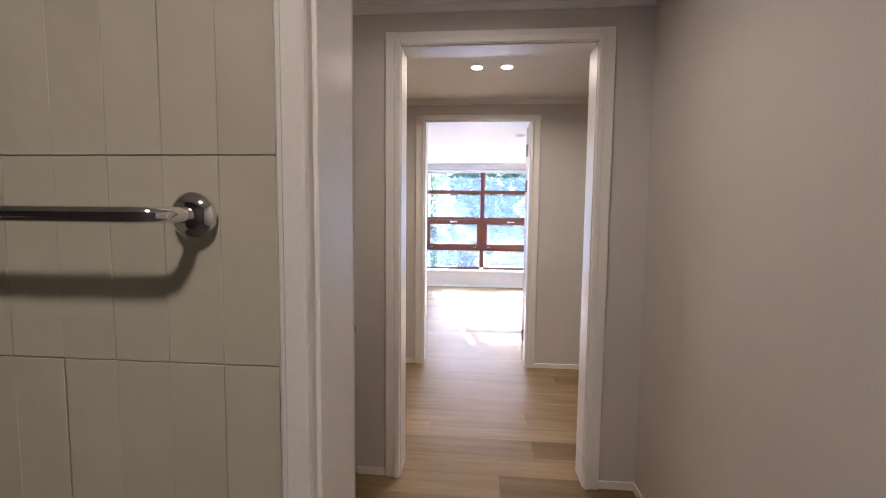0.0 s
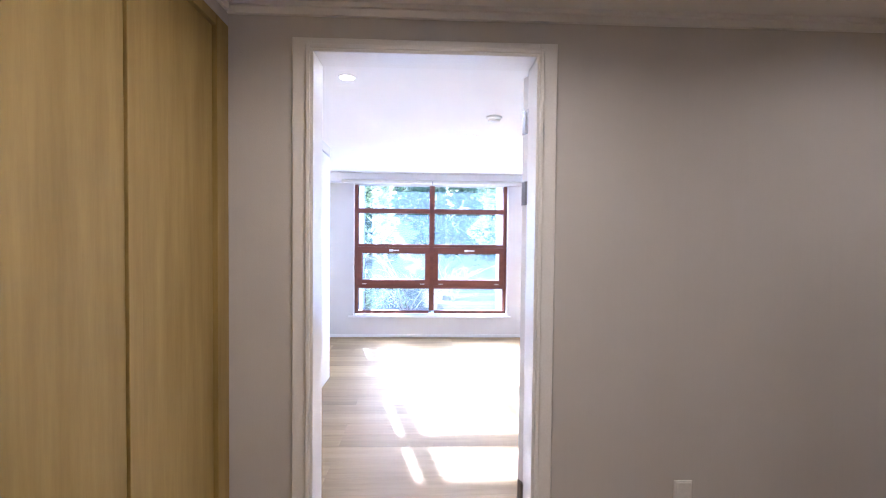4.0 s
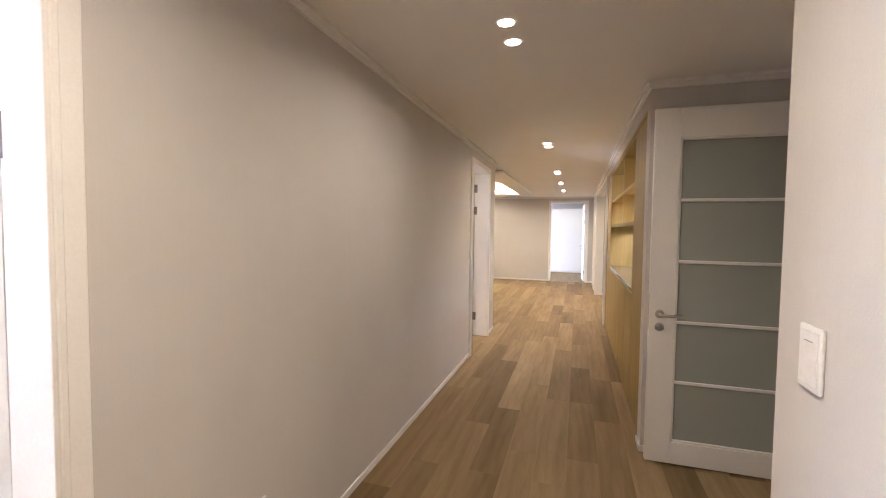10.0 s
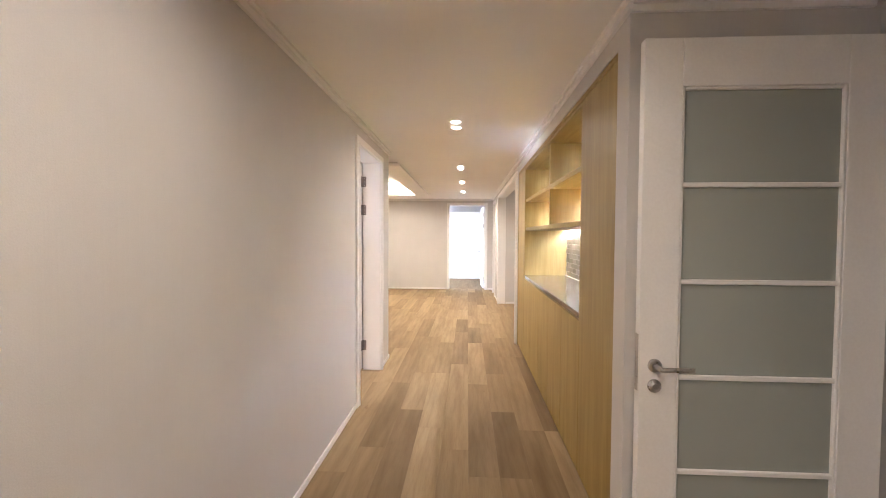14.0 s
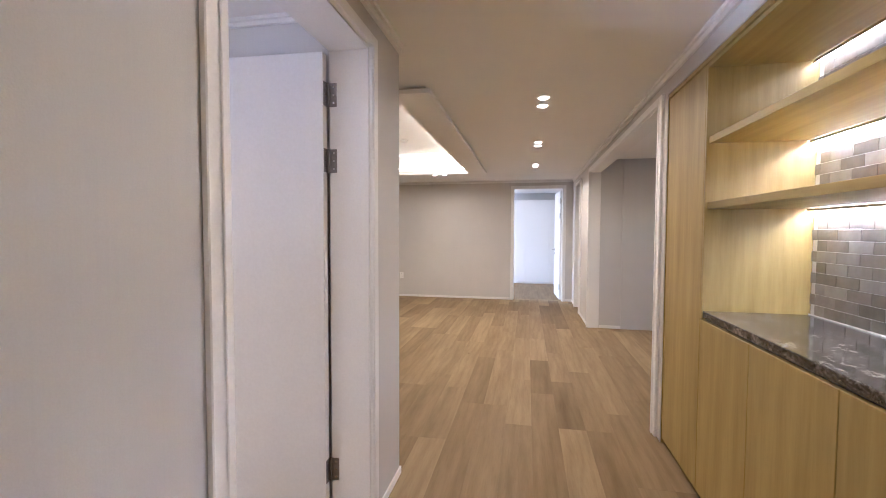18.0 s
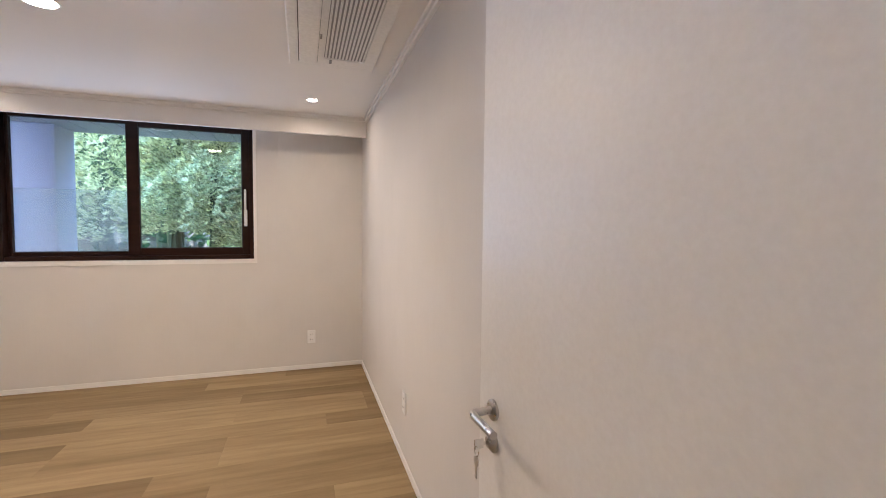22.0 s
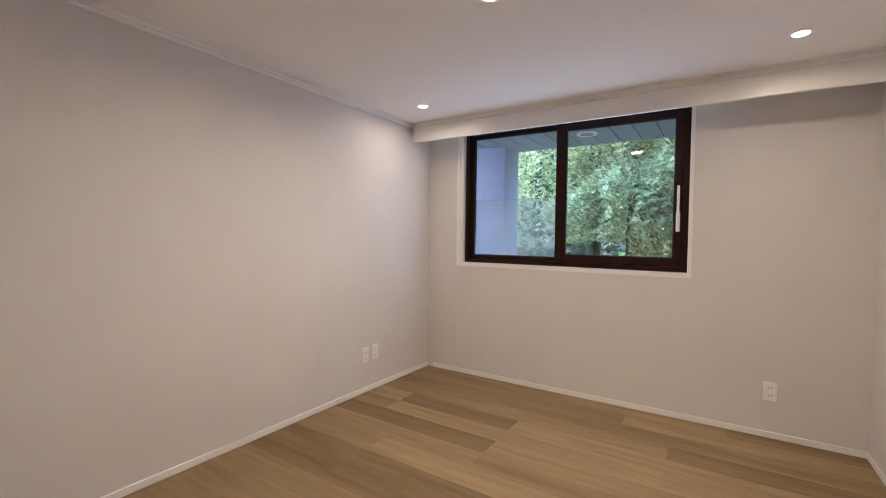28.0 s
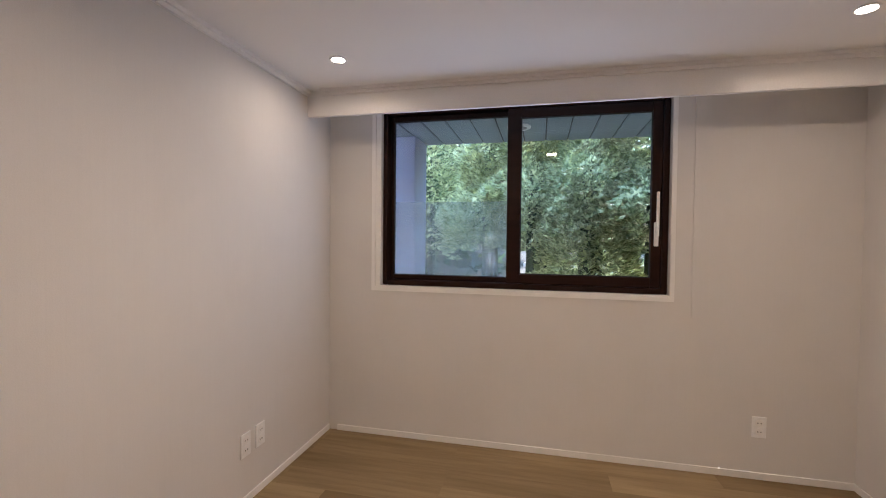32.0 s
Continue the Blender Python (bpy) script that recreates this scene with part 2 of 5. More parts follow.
nt.links.new(film.outputs[0], fm.inputs[2])
nt.links.new(fm.outputs[0], nt.nodes["Material Output"].inputs["Surface"])
# guard glass: pale blue haze and reflections put in as a patchy translucent layer
M_GUARD = glass("hazy_guard_glass")
nt = M_GUARD.node_tree
veil = nt.nodes.new("ShaderNodeBsdfTranslucent")
veil.inputs["Color"].default_value = (0.82, 0.90, 1.0, 1)
dm = nt.nodes.new("ShaderNodeMixShader")
patchy = nt.nodes.new("ShaderNodeMapRange")
patchy.inputs["To Min"].default_value, patchy.inputs["To Max"].default_value = 0.09, 0.30
nt.links.new(noise_node(nt, mapping(nt, (5, 1, 2.2)), 1.0, 4), patchy.inputs["Value"])
nt.links.new(patchy.outputs[0], dm.inputs[0])
nt.links.new(nt.nodes["Principled BSDF"].outputs[0], dm.inputs[1])
nt.links.new(veil.outputs[0], dm.inputs[2])
nt.links.new(dm.outputs[0], nt.nodes["Material Output"].inputs["Surface"])
M_FROST, nt, fb = nodes_of("frosted_glass")
fb.inputs["Base Color"].default_value = (0.36, 0.385, 0.35, 1)
fb.inputs["Roughness"].default_value = 0.24
fb.inputs["Coat Weight"].default_value = 0.35
fb.inputs["Coat Roughness"].default_value = 0.12
M_MIRROR = plain("mirror", (0.86, 0.87, 0.86), 0.015, 1.0)
M_BLIND = plain("cream_blind", (0.66, 0.63, 0.56), 0.6)
M_GLOW = lamp_glow("downlight_glow", (1.0, 0.82, 0.60), 2.6)
M_LED = lamp_glow("led_strip", (1.0, 0.93, 0.86), 7.2)
M_LED_DIM = lamp_glow("led_strip_upper", (1.0, 0.93, 0.86), 2.2)
M_COVE = lamp_glow("cove_strip", (1.0, 0.80, 0.50), 1.5)


def cloud_shift(nt, oi):
    """Moves the glaze clouds from piece to piece."""
    cx = nt.nodes.new("ShaderNodeCombineXYZ")
    for k in range(3):
        nt.links.new(oi.outputs["Random"], cx.inputs[k])
    up = nt.nodes.new("ShaderNodeVectorMath")
    up.operation = "SCALE"
    up.inputs["Scale"].default_value = 17.0
    nt.links.new(cx.outputs[0], up.inputs[0])
    return up.outputs[0]


def tile_mat(name, lo, hi, rough, depth=0.72, size=22):
    m, nt, b = nodes_of(name)
    v = mapping(nt, (1, 1, 1))
    oi = nt.nodes.new("ShaderNodeObjectInfo")
    tone = ramp(nt, oi.outputs["Random"], [(0.0, lo), (1.0, hi)])
    cloud = mix(nt, 1.0, v, cloud_shift(nt, oi), "ADD")
    n = noise_node(nt, cloud, size, 4)
    c = mix(nt, 0.7, tone, ramp(nt, n, [(0.3, (depth, depth * 0.985, depth * 0.95)), (0.7, (1.06, 1.05, 1.03))]), "MULTIPLY")
    nt.links.new(c, b.inputs["Base Color"])
    b.inputs["Roughness"].default_value = rough
    bump(nt, b, noise_node(nt, cloud, 14, 2), 0.6, 0.006)
    return m


M_TILE = tile_mat("grey_glazed_tile", (0.24, 0.215, 0.175), (0.50, 0.47, 0.415), 0.10, 0.62, 11)
M_BTILE = tile_mat("ivory_glazed_tile", (0.565, 0.545, 0.462), (0.595, 0.575, 0.487), 0.09, 0.93, 9)
M_BGROUT = plain("ivory_grout", (0.56, 0.54, 0.458), 0.8)
M_SLATE = tile_mat("dark_stone_tile", (0.06, 0.058, 0.055), (0.09, 0.087, 0.083), 0.35)
M_GROUT = plain("pale_grout", (0.80, 0.78, 0.74), 0.85)
M_HINGE = plain("dark_steel", (0.27, 0.25, 0.235), 0.36, 1.0)


def granite():
    """Polished stone: pale beige ground, drifts of grey, and dark blotches."""
    m, nt, b = nodes_of("dark_granite")
    v = mapping(nt, (1.0, 1.5, 1.5), rot=(0, 0, 0.5))
    broad = noise_node(nt, v, 7, 5, 0.6)
    blot = noise_node(nt, v, 30, 7, 0.74)
    grain = noise_node(nt, v, 120, 2)
    c = ramp(nt, broad, [(0.30, (0.05, 0.042, 0.034)), (0.50, (0.12, 0.105, 0.085)), (0.70, (0.40, 0.365, 0.31))])
    c = mix(nt, 1.0, c, ramp(nt, blot, [(0.40, (0.08, 0.07, 0.06)), (0.52, (0.50, 0.48, 0.45)), (0.64, (1.0, 1.0, 1.0))]), "MULTIPLY")
    c = mix(nt, 0.6, c, ramp(nt, grain, [(0.35, (0.65, 0.63, 0.60)), (0.65, (1.1, 1.1, 1.1))]), "MULTIPLY")
    nt.links.new(c, b.inputs["Base Color"])
    b.inputs["Roughness"].default_value = 0.12
    return m


M_GRANITE = granite()


# ---- building helpers ----
def box(bm, x0, x1, y0, y1, z0, z1):
    v = [bm.verts.new((x, y, z)) for z in (z0, z1) for y in (y0, y1) for x in (x0, x1)]
    for f in ((0, 2, 3, 1), (4, 5, 7, 6), (0, 1, 5, 4), (2, 6, 7, 3), (0, 4, 6, 2), (1, 3, 7, 5)):
        bm.faces.new([v[i] for i in f])
    return bm


def slab(x0, x1, y0, y1, z0, z1, bevel=0.0, segments=1):
    bm = bmesh.new()
    box(bm, x0, x1, y0, y1, z0, z1)
    if bevel:
        bmesh.ops.bevel(bm, geom=bm.edges[:], offset=bevel, segments=segments, affect="EDGES", profile=0.5)
    return bm


def boxes(*rows):
    bm = bmesh.new()
    for r in rows:
        box(bm, *r)
    return bm


def cyl(p, q, r0, r1=None, n=20):
    """A round bar from p to q."""
    bm = bmesh.new()
    p, q = Vector(p), Vector(q)
    d = q - p
    m = Matrix.Translation((p + q) / 2) @ d.to_track_quat("Z", "Y").to_matrix().to_4x4()
    bmesh.ops.create_cone(bm, cap_ends=True, segments=n, radius1=r0, radius2=r0 if r1 is None else r1, depth=d.length, matrix=m)
    return bm


def tube(points, r, n=12):
    """A bent bar through points."""
    bm = bmesh.new()
    pts = [Vector(p) for p in points]
    rings = []
    for i, p in enumerate(pts):
        d = (pts[min(i + 1, len(pts) - 1)] - pts[max(i - 1, 0)]).normalized()
        q = d.to_track_quat("Z", "Y")
        rings.append([bm.verts.new(p + q @ Vector((r * math.cos(2 * math.pi * k / n), r * math.sin(2 * math.pi * k / n), 0))) for k in range(n)])
    for a, c in zip(rings, rings[1:]):
        for k in range(n):
            bm.faces.new((a[k], a[(k + 1) % n], c[(k + 1) % n], c[k]))
    bm.faces.new(rings[0][::-1])
    bm.faces.new(rings[-1])
    return bm


def lathe(centre, axis, profile, n=28):
    """Turned shape: profile rows of (distance along axis, radius)."""
    bm = bmesh.new()
    q = Vector(axis).to_track_quat("Z", "Y")
    c = Vector(centre)
    rings = [[bm.verts.new(c + q @ Vector((r * math.cos(2 * math.pi * k / n), r * math.sin(2 * math.pi * k / n), h))) for k in range(n)] for h, r in profile]
    for a, b2 in zip(rings, rings[1:]):
        for k in range(n):
            bm.faces.new((a[k], a[(k + 1) % n], b2[(k + 1) % n], b2[k]))
    bm.faces.new(rings[0][::-1])
    bm.faces.new(rings[-1])
    return bm


def mesh_of(bm, name, material, smooth=False):
    bmesh.ops.recalc_face_normals(bm, faces=bm.faces[:])
    me = bpy.data.meshes.new(name)
    bm.to_mesh(me)
    bm.free()
    me.materials.append(material)
    if smooth:
        me.polygons.foreach_set("use_smooth", [True] * len(me.polygons))
        me.set_sharp_from_angle(angle=radians(40))
    return me


def solid(name, bm, material, label="", category="", group="", kind="", smooth=False):
    """A thing or piece of the setting that is one mesh."""
    return tagged(new(name, mesh_of(bm, name, material, smooth)), label, category, group, kind)


def thing(name, loc, label="", category="", group="", kind="", rz=0.0):
    ob = new(name)
    ob.empty_display_size = 0.1
    ob.matrix_world = pose(*loc, 0, 0, rz)
    return tagged(ob, label, category, group, kind)


def part(name, bm, material, parent, label="", smooth=False):
    """bm lies in the top thing's own coordinates."""
    ob = new(name, mesh_of(bm, name, material, smooth))
    ob.parent = parent
    return tagged(ob, label)


def structure(name, bm, material, label=""):
    return solid(name, bm, material, label, "", "", "structure")

# ---- the setting: floors, walls, ceilings ----
floor = structure("floor", slab(-1.2, 12.4, -4.9, 4.3, -0.20, -0.016), M_GAP, "light oak plank floor through hall and rooms")

# north wall of hall and corridor, with the doorways of the two bedrooms
T1, T2 = 0.110, 0.178
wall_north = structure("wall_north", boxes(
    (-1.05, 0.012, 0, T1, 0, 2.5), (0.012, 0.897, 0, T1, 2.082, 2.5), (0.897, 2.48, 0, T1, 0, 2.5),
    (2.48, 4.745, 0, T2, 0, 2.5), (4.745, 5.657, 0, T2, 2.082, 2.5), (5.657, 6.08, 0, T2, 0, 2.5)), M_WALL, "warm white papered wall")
# bedroom one
structure("wall_bedroom_west", boxes((-1.05, -0.935, T1, 4.14, 0, 2.5)), M_ROOM)
structure("wall_bedroom_east", boxes((2.36, 2.48, T1, 4.14, 0, 2.5)), M_ROOM)
structure("wall_window_one", boxes(
    (-1.05, -0.53, 4.14, 4.40, -0.2, 2.5), (1.57, 2.48, 4.14, 4.40, -0.2, 2.5), (-0.53, 1.57, 4.14, 4.40, -0.2, 0.295),
    (-0.53, 1.57, 4.14, 4.40, 2.085, 2.5)), M_ROOM)
# bedroom two
structure("wall_bedroom_two_west", boxes((2.48, 2.565, T2, 4.20, 0, 2.5)), M_ROOM)
structure("wall_bedroom_two_east", boxes((5.69, 6.08, T2, 4.42, 0, 2.5)), M_ROOM)
structure("wall_window_two", boxes(
    (2.48, 2.908, 4.20, 4.42, -0.2, 2.5), (4.743, 5.69, 4.20, 4.42, -0.2, 2.5), (2.908, 4.743, 4.20, 4.42, -0.2, 1.018),
    (2.908, 4.743, 4.20, 4.42, 2.225, 2.5)), M_ROOM)
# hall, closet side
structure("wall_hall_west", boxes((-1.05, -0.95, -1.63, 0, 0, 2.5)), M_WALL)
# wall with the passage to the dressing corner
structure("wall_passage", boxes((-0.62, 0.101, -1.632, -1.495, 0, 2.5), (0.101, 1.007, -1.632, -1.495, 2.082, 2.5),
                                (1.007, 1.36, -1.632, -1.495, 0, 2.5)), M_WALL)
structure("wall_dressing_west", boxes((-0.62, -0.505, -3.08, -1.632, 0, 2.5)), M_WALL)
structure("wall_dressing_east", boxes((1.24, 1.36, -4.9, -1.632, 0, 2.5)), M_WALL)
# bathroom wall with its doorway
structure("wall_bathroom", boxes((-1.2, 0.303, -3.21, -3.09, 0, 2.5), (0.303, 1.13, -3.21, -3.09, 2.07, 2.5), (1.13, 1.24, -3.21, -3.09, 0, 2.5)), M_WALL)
structure("wall_bathroom_west", boxes((-1.3, -1.2, -4.9, -3.09, 0, 2.5)), M_BTILE)
structure("wall_bathroom_south", boxes((-1.3, 1.24, -5.0, -4.9, 0, 2.5)), M_SLATE)
structure("wall_study_south", boxes((1.24, 3.2, -5.0, -4.9, 0, 2.5)), M_WALL)
# recess with the glazed door
structure("wall_recess", boxes((1.36, 2.02, -2.52, -2.40, 0, 2.5), (2.02, 2.935, -2.52, -2.40, 2.05, 2.5), (2.935, 3.14, -2.52, -2.40, 0, 2.5)), M_WALL)
structure("wall_recess_return", boxes((3.14, 3.27, -4.9, -1.485, 0, 2.5)), M_WALL)
structure("wall_study_east", boxes((3.0, 3.14, -4.9, -2.52, 0, 2.5)), M_WALL)
# south wall of the corridor; the built-in cabinet fills 3.27 to 6.74
structure("wall_south", boxes((3.27, 6.74, -1.60, -1.485, 2.13, 2.5), (6.74, 6.86, -2.05, -1.485, 0, 2.5), (6.86, 9.97, -1.62, -1.485, 2.11, 2.5),
                              (9.97, 10.95, -1.90, -1.485, 0, 2.5), (10.95, 11.6, -1.62, -1.485, 2.08, 2.5), (11.6, 12.15, -1.62, -1.485, 0, 2.5)), M_WALL)
structure("wall_cabinet_back", boxes((3.27, 6.74, -2.10, -1.99, 0, 2.5)), M_WALL)
structure("wall_kitchen_side", boxes((9.95, 10.07, -4.5, -1.90, 0, 2.5)), M_WALL)
# the small window hole in this back wall is unseen, added for light
structure("wall_kitchen_back", boxes((3.27, 8.0, -4.6, -4.5, 0, 2.5), (8.8, 10.07, -4.6, -4.5, 0, 2.5), (8.0, 8.8, -4.6, -4.5, 0, 1.4), (8.0, 8.8, -4.6, -4.5, 1.65, 2.5)), M_WALL)
structure("wall_side_room", boxes((10.83, 10.95, -3.2, -1.90, 0, 2.5), (11.6, 11.72, -3.2, -1.62, 0, 2.5), (10.83, 11.72, -3.3, -3.2, 0, 2.5)), M_WALL)
# living room
structure("wall_far", boxes((12.15, 12.30, -0.40, 4.4, 0, 2.5), (12.15, 12.30, -1.31, -0.40, 2.11, 2.5), (12.15, 12.30, -1.62, -1.31, 0, 2.5)), M_WALL)
structure("wall_living_north", boxes((6.08, 12.30, 4.28, 4.40, 0, 2.5)), M_WALL)
# room beyond the far door; its north window opening is unseen and added
structure("wall_far_room", boxes((15.4, 15.5, -2.6, 2.6, 0, 2.5), (12.3, 15.5, -2.7, -2.6, 0, 2.5),
                                 (12.3, 13.0, 2.5, 2.6, 0, 2.5), (14.9, 15.4, 2.5, 2.6, 0, 2.5), (13.0, 14.9, 2.5, 2.6, 2.1, 2.5), (13.0, 14.9, 2.5, 2.6, 0, 0.35)), M_WALL)
structure("floor_kitchen", slab(3.27, 9.95, -4.5, -2.99, -0.015, -0.001), M_FLOOR)
structure("floor_side_room", slab(10.83, 11.7, -3.2, -1.585, -0.015, -0.001), M_FLOOR)
structure("floor_study", slab(1.36, 3.0, -4.9, -2.40, -0.015, -0.001), M_FLOOR)
structure("floor_bathroom", slab(-1.2, 1.24, -4.9, -3.21, -0.015, 0.0), M_SLATE)
structure("floor_far_room", slab(12.3, 15.5, -2.6, 2.6, -0.2, -0.002), M_FLOOR)

# ceilings
TX0, TX1, TY0, TY1 = 6.98, 10.62, 0.25, 3.4
structure("ceiling", boxes((-0.95, 12.15, -1.495, 0, CEIL, 2.6), (6.08, 12.15, 0, TY0, CEIL, 2.6), (6.08, TX0, TY0, TY1, CEIL, 2.6), (TX1, 12.15, TY0, TY1, CEIL, 2.6),
                           (6.08, 12.15, TY1, 4.28, CEIL, 2.6), (TX0, TX1, TY0, TY1, 2.50, 2.6), (1.36, 3.14, -2.40, -1.495, CEIL, 2.6)), M_CEIL, "white painted ceiling")
structure("ceiling_bedroom_one", boxes((-0.935, 2.36, T1, 4.14, CEIL_R, 2.6)), M_CEIL)
structure("ceiling_bedroom_two", boxes((2.565, 5.69, T2, 4.20, CEIL_R2, 2.6)), M_CEIL)
structure("ceiling_dressing", boxes((-0.505, 1.24, -3.09, -1.632, CEIL, 2.6)), M_CEIL)
structure("ceiling_bathroom", boxes((-1.2, 1.24, -4.9, -3.21, CEIL, 2.6)), M_CEIL)
structure("ceiling_study", boxes((1.36, 3.0, -4.9, -2.52, CEIL, 2.6)), M_CEIL)
structure("ceiling_kitchen", boxes((3.27, 9.95, -4.5, -2.10, CEIL, 2.6), (6.86, 9.95, -2.10, -1.62, CEIL, 2.6), (10.95, 11.6, -3.2, -1.62, CEIL, 2.6)), M_CEIL)
structure("ceiling_far_room", boxes((12.3, 15.4, -2.6, 2.5, 2.3, 2.4)), M_CEIL)
structure("roof", boxes((-1.3, 15.6, -5.1, 4.45, 2.62, 2.9)), M_CEIL)
# raised border of the living room ceiling
BZ0, BZ1 = CEIL - 0.052, CEIL - 0.024
structure("trim_tray", boxes((6.68, TX0, -0.025, TY1 + 0.3, BZ0, BZ1), (TX1, TX1 + 0.06, -0.025, TY1 + 0.3, BZ0, BZ1),
                             (TX0, TX1, -0.025, TY0, BZ0, BZ1), (TX0, TX1, TY1, TY1 + 0.3, BZ0, BZ1)), M_CEIL, "white lowered border of the ceiling recess")
structure("trim_tray_gap", boxes((6.72, TX0 - 0.04, 0.015, TY1 + 0.26, BZ1, CEIL - 0.001), (TX0 - 0.04, TX1, 0.015, TY0 - 0.04, BZ1, CEIL - 0.001),
                                 (TX0 - 0.04, TX1, TY1 + 0.04, TY1 + 0.26, BZ1, CEIL - 0.001), (TX1, TX1 + 0.03, 0.015, TY1 + 0.26, BZ1, CEIL - 0.001)), M_WALL, "recessed shadow gap above the border")

# soffits at the two windows
structure("trim_window_box", slab(-0.935, 1.74, 3.90, 4.14, 2.090, CEIL_R - 0.001, 0.004), M_CEIL, "white boxed soffit above the window")
structure("trim_fascia", slab(2.566, 5.689, 3.90, 3.922, 2.098, CEIL_R2 - 0.001, 0.003), M_TRIM, "white fascia board of the curtain recess")


# ---- door frames and doors ----
def door_frame(name, loc, rz, width, depth, head, casing=0.07, label="white painted door frame with moulded casing", sides=("front",), out=0.0):
    """Opening along local x from 0 to width; its front lies at local y = 0 and faces -y."""
    f = thing(name, loc, label, "", "", "structure", rz)
    part("jamb", slab(-0.012, 0, -out, depth, 0, head, 0.0015), M_TRIM, f)
    part("jamb", slab(width, width + 0.012, -out, depth, 0, head, 0.0015), M_TRIM, f)
    part("head_jamb", slab(-0.012, width + 0.012, -out, depth, head, head + 0.012, 0.0015), M_TRIM, f)
    for s in sides:
        a, b2 = (-0.018, -0.0005) if s == "front" else (depth + 0.0005, depth + 0.018)
        c, d = (-0.024, -0.0185) if s == "front" else (depth + 0.0185, depth + 0.024)
        if out:
            c, g = -out - 0.002, 0.0125
        else:
            g = 0.004
        part("casing", slab(-casing, -g, a, b2, 0, head + 0.06, 0.003), M_TRIM, f)
        part("casing", slab(width + g, width + casing, a, b2, 0, head + 0.06, 0.003), M_TRIM, f)
        part("head_casing", slab(-g, width + g, a, b2, head + g, head + 0.06, 0.003), M_TRIM, f)
        part("bead", slab(-0.030, -g, c, d, 0, head + 0.030, 0.003), M_TRIM, f)
        part("bead", slab(width + g, width + 0.030, c, d, 0, head + 0.030, 0.003), M_TRIM, f)
        part("bead", slab(-g, width + g, c, d, head + g, head + 0.030, 0.003), M_TRIM, f)
    return f


def lever(parent, x, z, side, back, key=True, face=None):
    """Lever handle with round roses on one face; back: +1 or -1, the way the lever points along local x."""
    y = 0.02 * side if face is None else face
    h = part("handle", tube([(x, y, z), (x, y + 0.046 * side, z), (x + 0.004 * back, y + 0.054 * side, z), (x + 0.014 * back, y + 0.058 * side, z), (x + 0.112 * back, y + 0.058 * side, z)], 0.0092), M_STEEL, parent, "brushed steel lever handle", True)
    part("rose", lathe((x, y, z), (0, side, 0), [(0, 0.0245), (0.006, 0.0245), (0.009, 0.020), (0.009, 0.010)]), M_STEEL, h, "", True)
    part("lock_rose", lathe((x, y, z - 0.075), (0, side, 0), [(0, 0.0245), (0.006, 0.0245), (0.009, 0.019), (0.016, 0.012), (0.016, 0.006)]), M_STEEL, h, "", True)
    if key:
        lo = z - 0.075
        part("key", boxes((x - 0.0015, x + 0.0015, *sorted((y + 0.014 * side, y + 0.026 * side)), lo - 0.004, lo + 0.004),
                          (x - 0.0015, x + 0.0015, *sorted((y + 0.026 * side, y + 0.048 * side)), lo - 0.011, lo + 0.011)), M_CHROME, h, "key in the lock")
        yr, zr = y + 0.043 * side, lo - 0.016
        ring = [(x + 0.011 * math.sin(a), yr, zr + 0.011 * math.cos(a)) for a in [k * math.pi / 8 for k in range(17)]]
        part("key_ring", tube(ring, 0.0011, 6), M_CHROME, h, "steel key ring", True)
        bow = lathe((x, yr - 0.001, zr - 0.024), (0, 1, 0), [(0, 0.012), (0.0025, 0.012)], 18)
        box(bow, x - 0.0038, x + 0.0038, yr - 0.0008, yr + 0.0012, zr - 0.064, zr - 0.035)
        for k in range(3):
            box(bow, x + 0.0038, x + 0.006, yr - 0.0008, yr + 0.0012, zr - 0.062 + k * 0.008, zr - 0.058 + k * 0.008)
        part("spare_key", bow, M_STEEL, h, "spare key hanging on the ring")


def hinge(parent, z, dx=0.0, dy=0.0, edge=False, square=False):
    h = part("hinge", cyl((dx, dy, z - 0.05), (dx, dy, z + 0.05), 0.0065, n=12), M_HINGE, parent, "steel butt hinge", True)
    if edge:
        part("hinge_leaf", boxes((dx + 0.0035, dx + 0.0065, dy + 0.002, dy + 0.034, z - 0.05, z + 0.05)), M_HINGE, h)
        if square:
            part("hinge_leaf", boxes((dx - 0.038, dx - 0.004, dy - 0.005, dy - 0.0015, z - 0.05, z + 0.05)), M_HINGE, h)
            for k in (-0.034, 0.0, 0.034):
                part("screw", lathe((dx - 0.024, dy - 0.0016, z + k), (0, 1, 0), [(0, 0.0045), (0.0012, 0.004)], 10), M_CHROME, h)
                part("screw", lathe((dx + 0.0036, dy + 0.02, z + k), (-1, 0, 0), [(0, 0.0045), (0.0012, 0.004)], 10), M_CHROME, h)
        else:
            part("hinge_leaf", boxes((dx - 0.003, dx + 0.003, dy - 0.036, dy - 0.003, z - 0.05, z + 0.05)), M_HINGE, h)
        return
    part("hinge_leaf", boxes((dx + 0.003, dx + 0.009, dy - 0.002, dy + 0.0015, z - 0.05, z + 0.05), (dx - 0.009, dx - 0.003, dy - 0.002, dy + 0.0015, z - 0.05, z + 0.05)), M_HINGE, h)
    part("hinge_joint", boxes((dx - 0.008, dx + 0.008, dy - 0.0072, dy + 0.0072, z - 0.002, z + 0.002)), M_BLACK, h)


